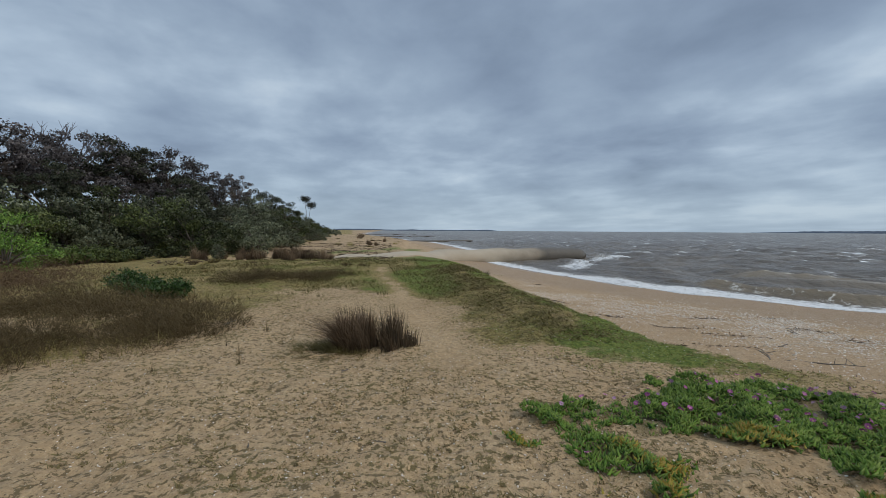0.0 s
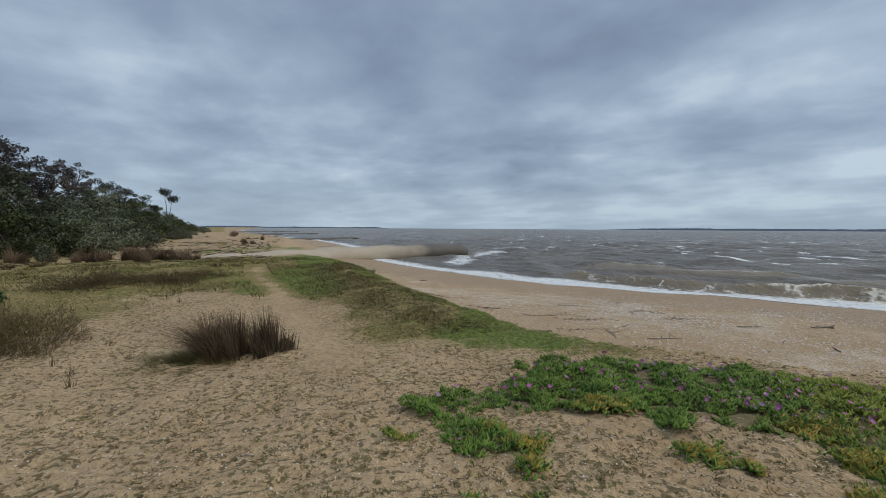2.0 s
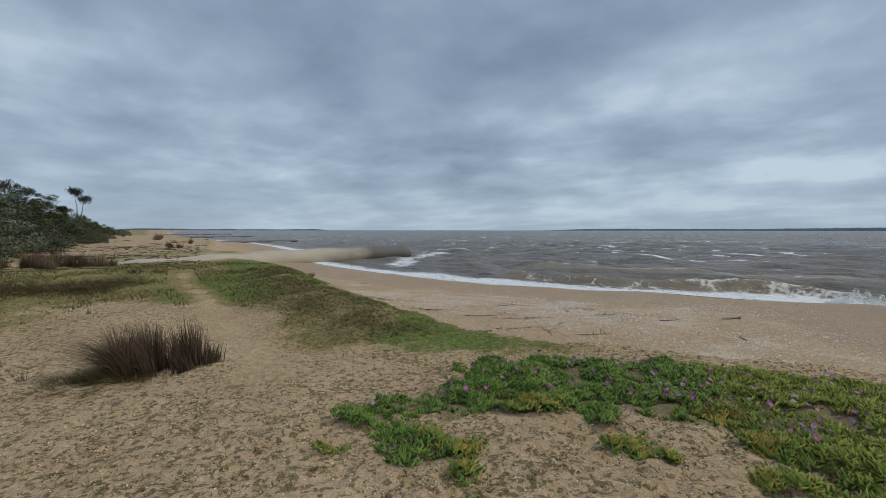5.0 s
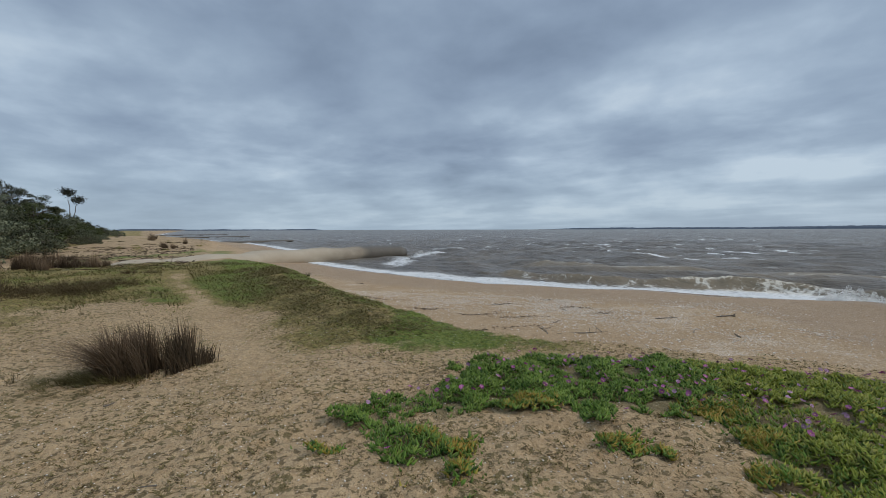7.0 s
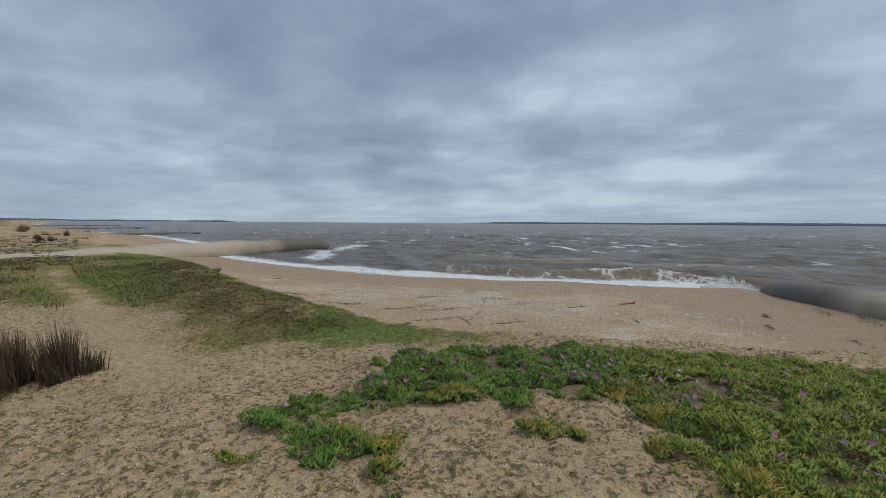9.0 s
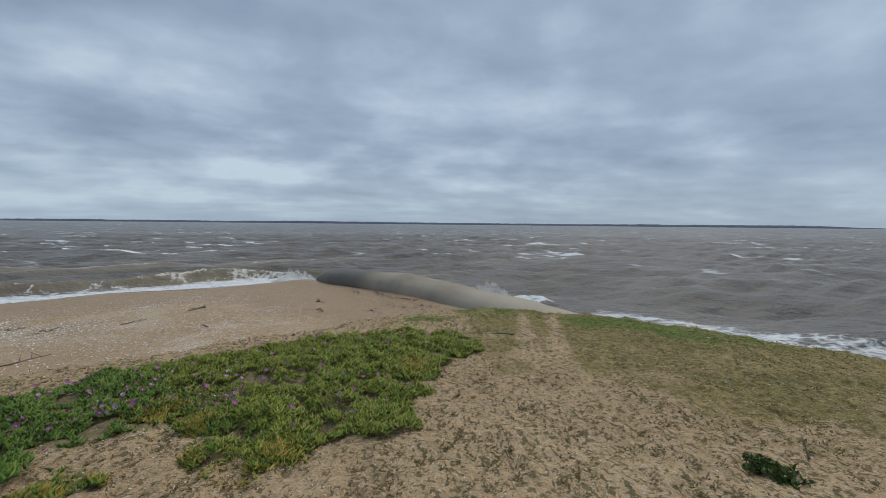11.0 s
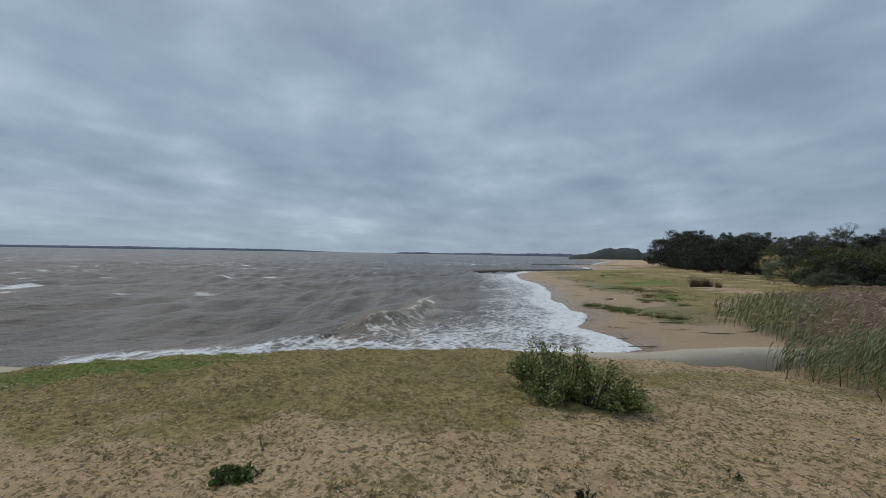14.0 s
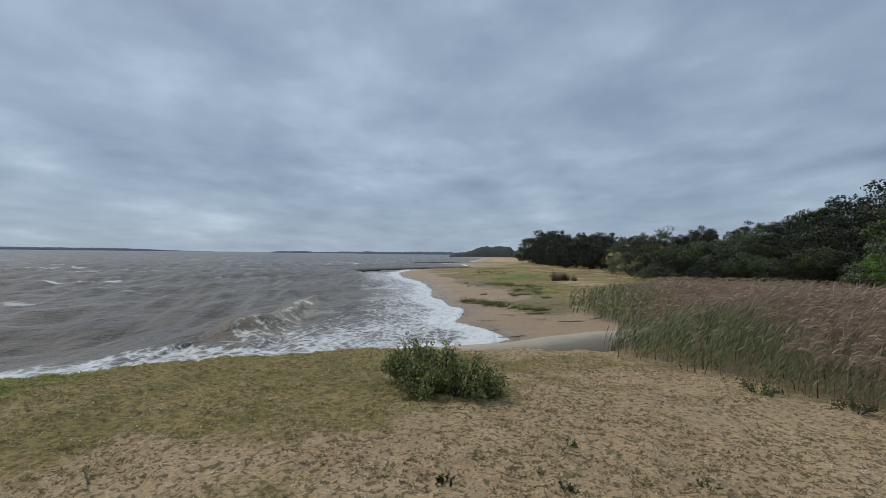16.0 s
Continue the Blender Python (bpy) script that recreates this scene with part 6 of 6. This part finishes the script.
def litter_flats():
    """Twigs, bark and dry weed strewn over the sand below the dune woods."""
    n = 5200
    b, d = np.radians(rng.uniform(-34, -7, n)), rng.uniform(27, 62, n)
    x, y = d * np.sin(b), d * np.cos(b)
    z, s_, k_ = land(x, y)
    ok = (s_ > 4) & (d < scrub_edge(np.degrees(b)) + 3) & (fbm(x * 0.35, y * 0.6, 260) > 0.0)
    p = np.stack([x, y, z + 0.01], 1)[ok]
    m = len(p)
    way = np.stack([rng.normal(size=m), rng.normal(size=m) * 0.5, np.abs(rng.normal(size=m)) * 0.25], 1)
    way /= np.linalg.norm(way, axis=1, keepdims=True)
    v, f, tip = ribbons(p, way, rng.uniform(0.12, 0.45, m), rng.uniform(0.03, 0.08, m), 2, 0.1)
    put("beach_litter", mesh_of("beach_litter", v, f, shade=False), M_WRACK, None, "dark twigs and dry weed strewn over pale sand", "litter", "", "stuff")


litter_flats()

# ---- spray and broken water ----
def spray(x, y, length, wide, high, turn, count, label):
    t = rng.uniform(-0.9, 0.9, count)
    dome = high * (1 - t * t) * (0.5 + 0.75 * np.abs(grain(t * 6 + x, t * 0, 190)))
    u = rng.uniform(0, 1, count) ** 0.8
    p = np.stack([t * length, rng.normal(0, wide * 0.32, count) * (1.1 - u), u * dome * 0.8 + np.where(rng.uniform(size=count) < 0.06, rng.uniform(0, 0.3, count) * high, 0)], 1)
    v, f = octa(p, rng.uniform(0.006, 0.026, count) * (1.3 - 0.7 * u), 0.95)
    ob = put("wave_spray", mesh_of("wave_spray", v, f, shade=False), M_FOAM, None, label, "surf", "", "stuff")
    ob.matrix_basis = Matrix.Translation((x, y, SEA)) @ Matrix.Rotation(turn, 4, "Z")


spray(21.3, 9.6, 1.2, 0.8, 0.75, 2.3, 2600, "white spray bursting against the end of a fabric tube")
spray(17.6, -0.3, 1.3, 0.8, 0.75, 0.85, 3400, "creamy breaking wave against a fabric tube")
spray(12.0, -17.0, 2.6, 1.0, 0.5, 1.15, 2600, "creamy broken wave crest running into the bay")
spray(17.3, 46.6, 2.0, 0.8, 0.6, 0.5, 1200, "white spray beyond the end of a fabric tube")
spray(20.9, 14.1, 2.0, 0.5, 0.42, 2.3, 1500, "white broken crest of a wave near the shore")

# ---- far trees and shores ----


def lone_pine(x, y, high):
    ob = new("lone_pine")
    ob.location = (x, y, float(ground_z(x, y)[0]) - 0.1)
    tagged(ob, "slender dark tree with flat-topped tufts of foliage", "tree")
    bm = bmesh.new()
    pads = []
    # two slim stems part low down; each carries a small flat crown
    for fx, fy, top, n in ((-0.04, 0.02, 1.0, 5), (0.15, -0.03, 0.80, 4)):
        prev = Vector((0, 0, 0))
        for k in range(1, 7):
            u = k / 6
            nxt = Vector((fx * high * u ** 1.4 + 0.012 * high * math.sin(k * 2.1), fy * high * u, high * top * 0.88 * u))
            limb(bm, prev, nxt, 0.015 * high * (1.05 - 0.7 * u), 0.015 * high * (0.95 - 0.7 * u), 7)
            prev = nxt
        for k in range(n):
            a = 6.283 * k / n + fx * 9
            end = prev + Vector((math.cos(a) * high * 0.075, math.sin(a) * high * 0.075, high * (0.02 + 0.05 * (k % 2))))
            limb(bm, prev, end, 0.006 * high, 0.003 * high, 5)
            pads.append(end)
        pads.append(prev + Vector((0, 0, high * 0.06)))
    part("trunk", bm, M_BARK, ob)
    pts = np.concatenate([np.array(p) + rng.normal(size=(120, 3)) * np.array([0.042, 0.042, 0.036]) * high for p in pads])
    v, f = leaves(pts, 0.018 * high)
    put("foliage", mesh_of("foliage", v, f, shade=False), M_TREE, ob)


lone_pine(-32.6, 102.0, 8.2)


def bare_tree(x, y, high, seed):
    rnd = random.Random(seed)
    bm = bmesh.new()

    def grow(a, way, length, thick, depth):
        b = a + way * length
        limb(bm, a, b, thick, thick * 0.65, 5)
        if depth:
            for _ in range(3):
                w = (way + Vector((rnd.uniform(-0.8, 0.8), rnd.uniform(-0.8, 0.8), rnd.uniform(-0.1, 0.5)))).normalized()
                grow(b, w, length * rnd.uniform(0.5, 0.75), thick * 0.6, depth - 1)

    grow(Vector((0, 0, -0.2)), Vector((0.1, 0, 1)).normalized(), high * 0.45, high * 0.016, 4)
    me = bpy.data.meshes.new("bare_tree")
    bm.to_mesh(me)
    bm.free()
    ob = put("bare_tree", me, M_DEAD, None, "leafless grey tree standing among dark dune trees", "tree", "bare trees")
    ob.location = (x, y, float(ground_z(x, y)[0]))


M_DEAD = plain("grey_dead_wood", (0.06, 0.05, 0.048), (0.14, 0.12, 0.115), 6, 0.9, 0.5, 0.01)
for b, d, h, s in [(-45.6, 46, 6.4, 2), (-38.6, 47, 5.0, 3), (-36.5, 46, 4.6, 6), (190.6, 66, 2.7, 5), (186.6, 84, 2.9, 9), (191.4, 66, 3.0, 14), (201.5, 66, 2.6, 17), (204.0, 62, 3.0, 11), (-41.5, 50, 8.0, 21), (-33.0, 50, 6.4, 23)]:
    bare_tree(d * math.sin(radians(b)), d * math.cos(radians(b)), h, s)


def far_shore(a0, a1, dist_, high, deep, seed, label, mat_=None, slope=0.0):
    """A low wooded shore across the water: a long lumpy ridge with sloping sides."""
    n = 420
    u = np.linspace(0, 1, n)
    a = np.radians(a0 + (a1 - a0) * u)
    metres = u * dist_ * np.radians(a1 - a0)
    ends = smooth(0, 0.06, u) * smooth(1, 0.9, u) * (1 - slope + slope * smooth(0.0, 0.55, u))
    h = high * (0.72 + 0.40 * fbm(u * 9, np.zeros(n), seed)) * (0.12 + 0.88 * ends)
    rows_, steps = [], ((0, 0.0), (0.06, 0.42), (0.14, 0.66), (0.26, 0.84), (0.42, 0.96), (0.6, 1.0), (0.8, 0.7), (1.0, 0.0))
    for dd, k in steps:
        r = dist_ + deep * dd
        lump = high * 0.16 * fbm(metres / (0.9 * high), np.full(n, dd * 7.0), seed + 3) * (k > 0)
        rows_.append(np.stack([r * np.sin(a), r * np.cos(a), SEA - 1 + (h + 1) * k + lump * ends], 1))
    v, m = np.concatenate(rows_), len(steps) - 1
    i, j = np.meshgrid(np.arange(m), np.arange(n - 1), indexing="ij")
    k = (i * n + j).ravel()
    put("backdrop", mesh_of("backdrop", v, np.stack([k, k + 1, k + n + 1, k + n], 1)), mat_ or M_FARLAND, None, label, "shore", "", "structure")


# these four take the haze-blue colour; no real haze lies before them
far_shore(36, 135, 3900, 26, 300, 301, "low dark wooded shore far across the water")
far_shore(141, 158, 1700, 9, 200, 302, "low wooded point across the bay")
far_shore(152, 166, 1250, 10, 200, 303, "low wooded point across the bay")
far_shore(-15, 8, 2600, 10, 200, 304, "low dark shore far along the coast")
M_FARWOOD = plain("far_dark_wood", (0.016, 0.022, 0.020), (0.042, 0.048, 0.040), 0.25, 1.0, 0.6, 1.5)
far_shore(164.2, 178, 352, 14.5, 90, 305, "dark wooded headland down the coast", M_FARWOOD, 0.75)
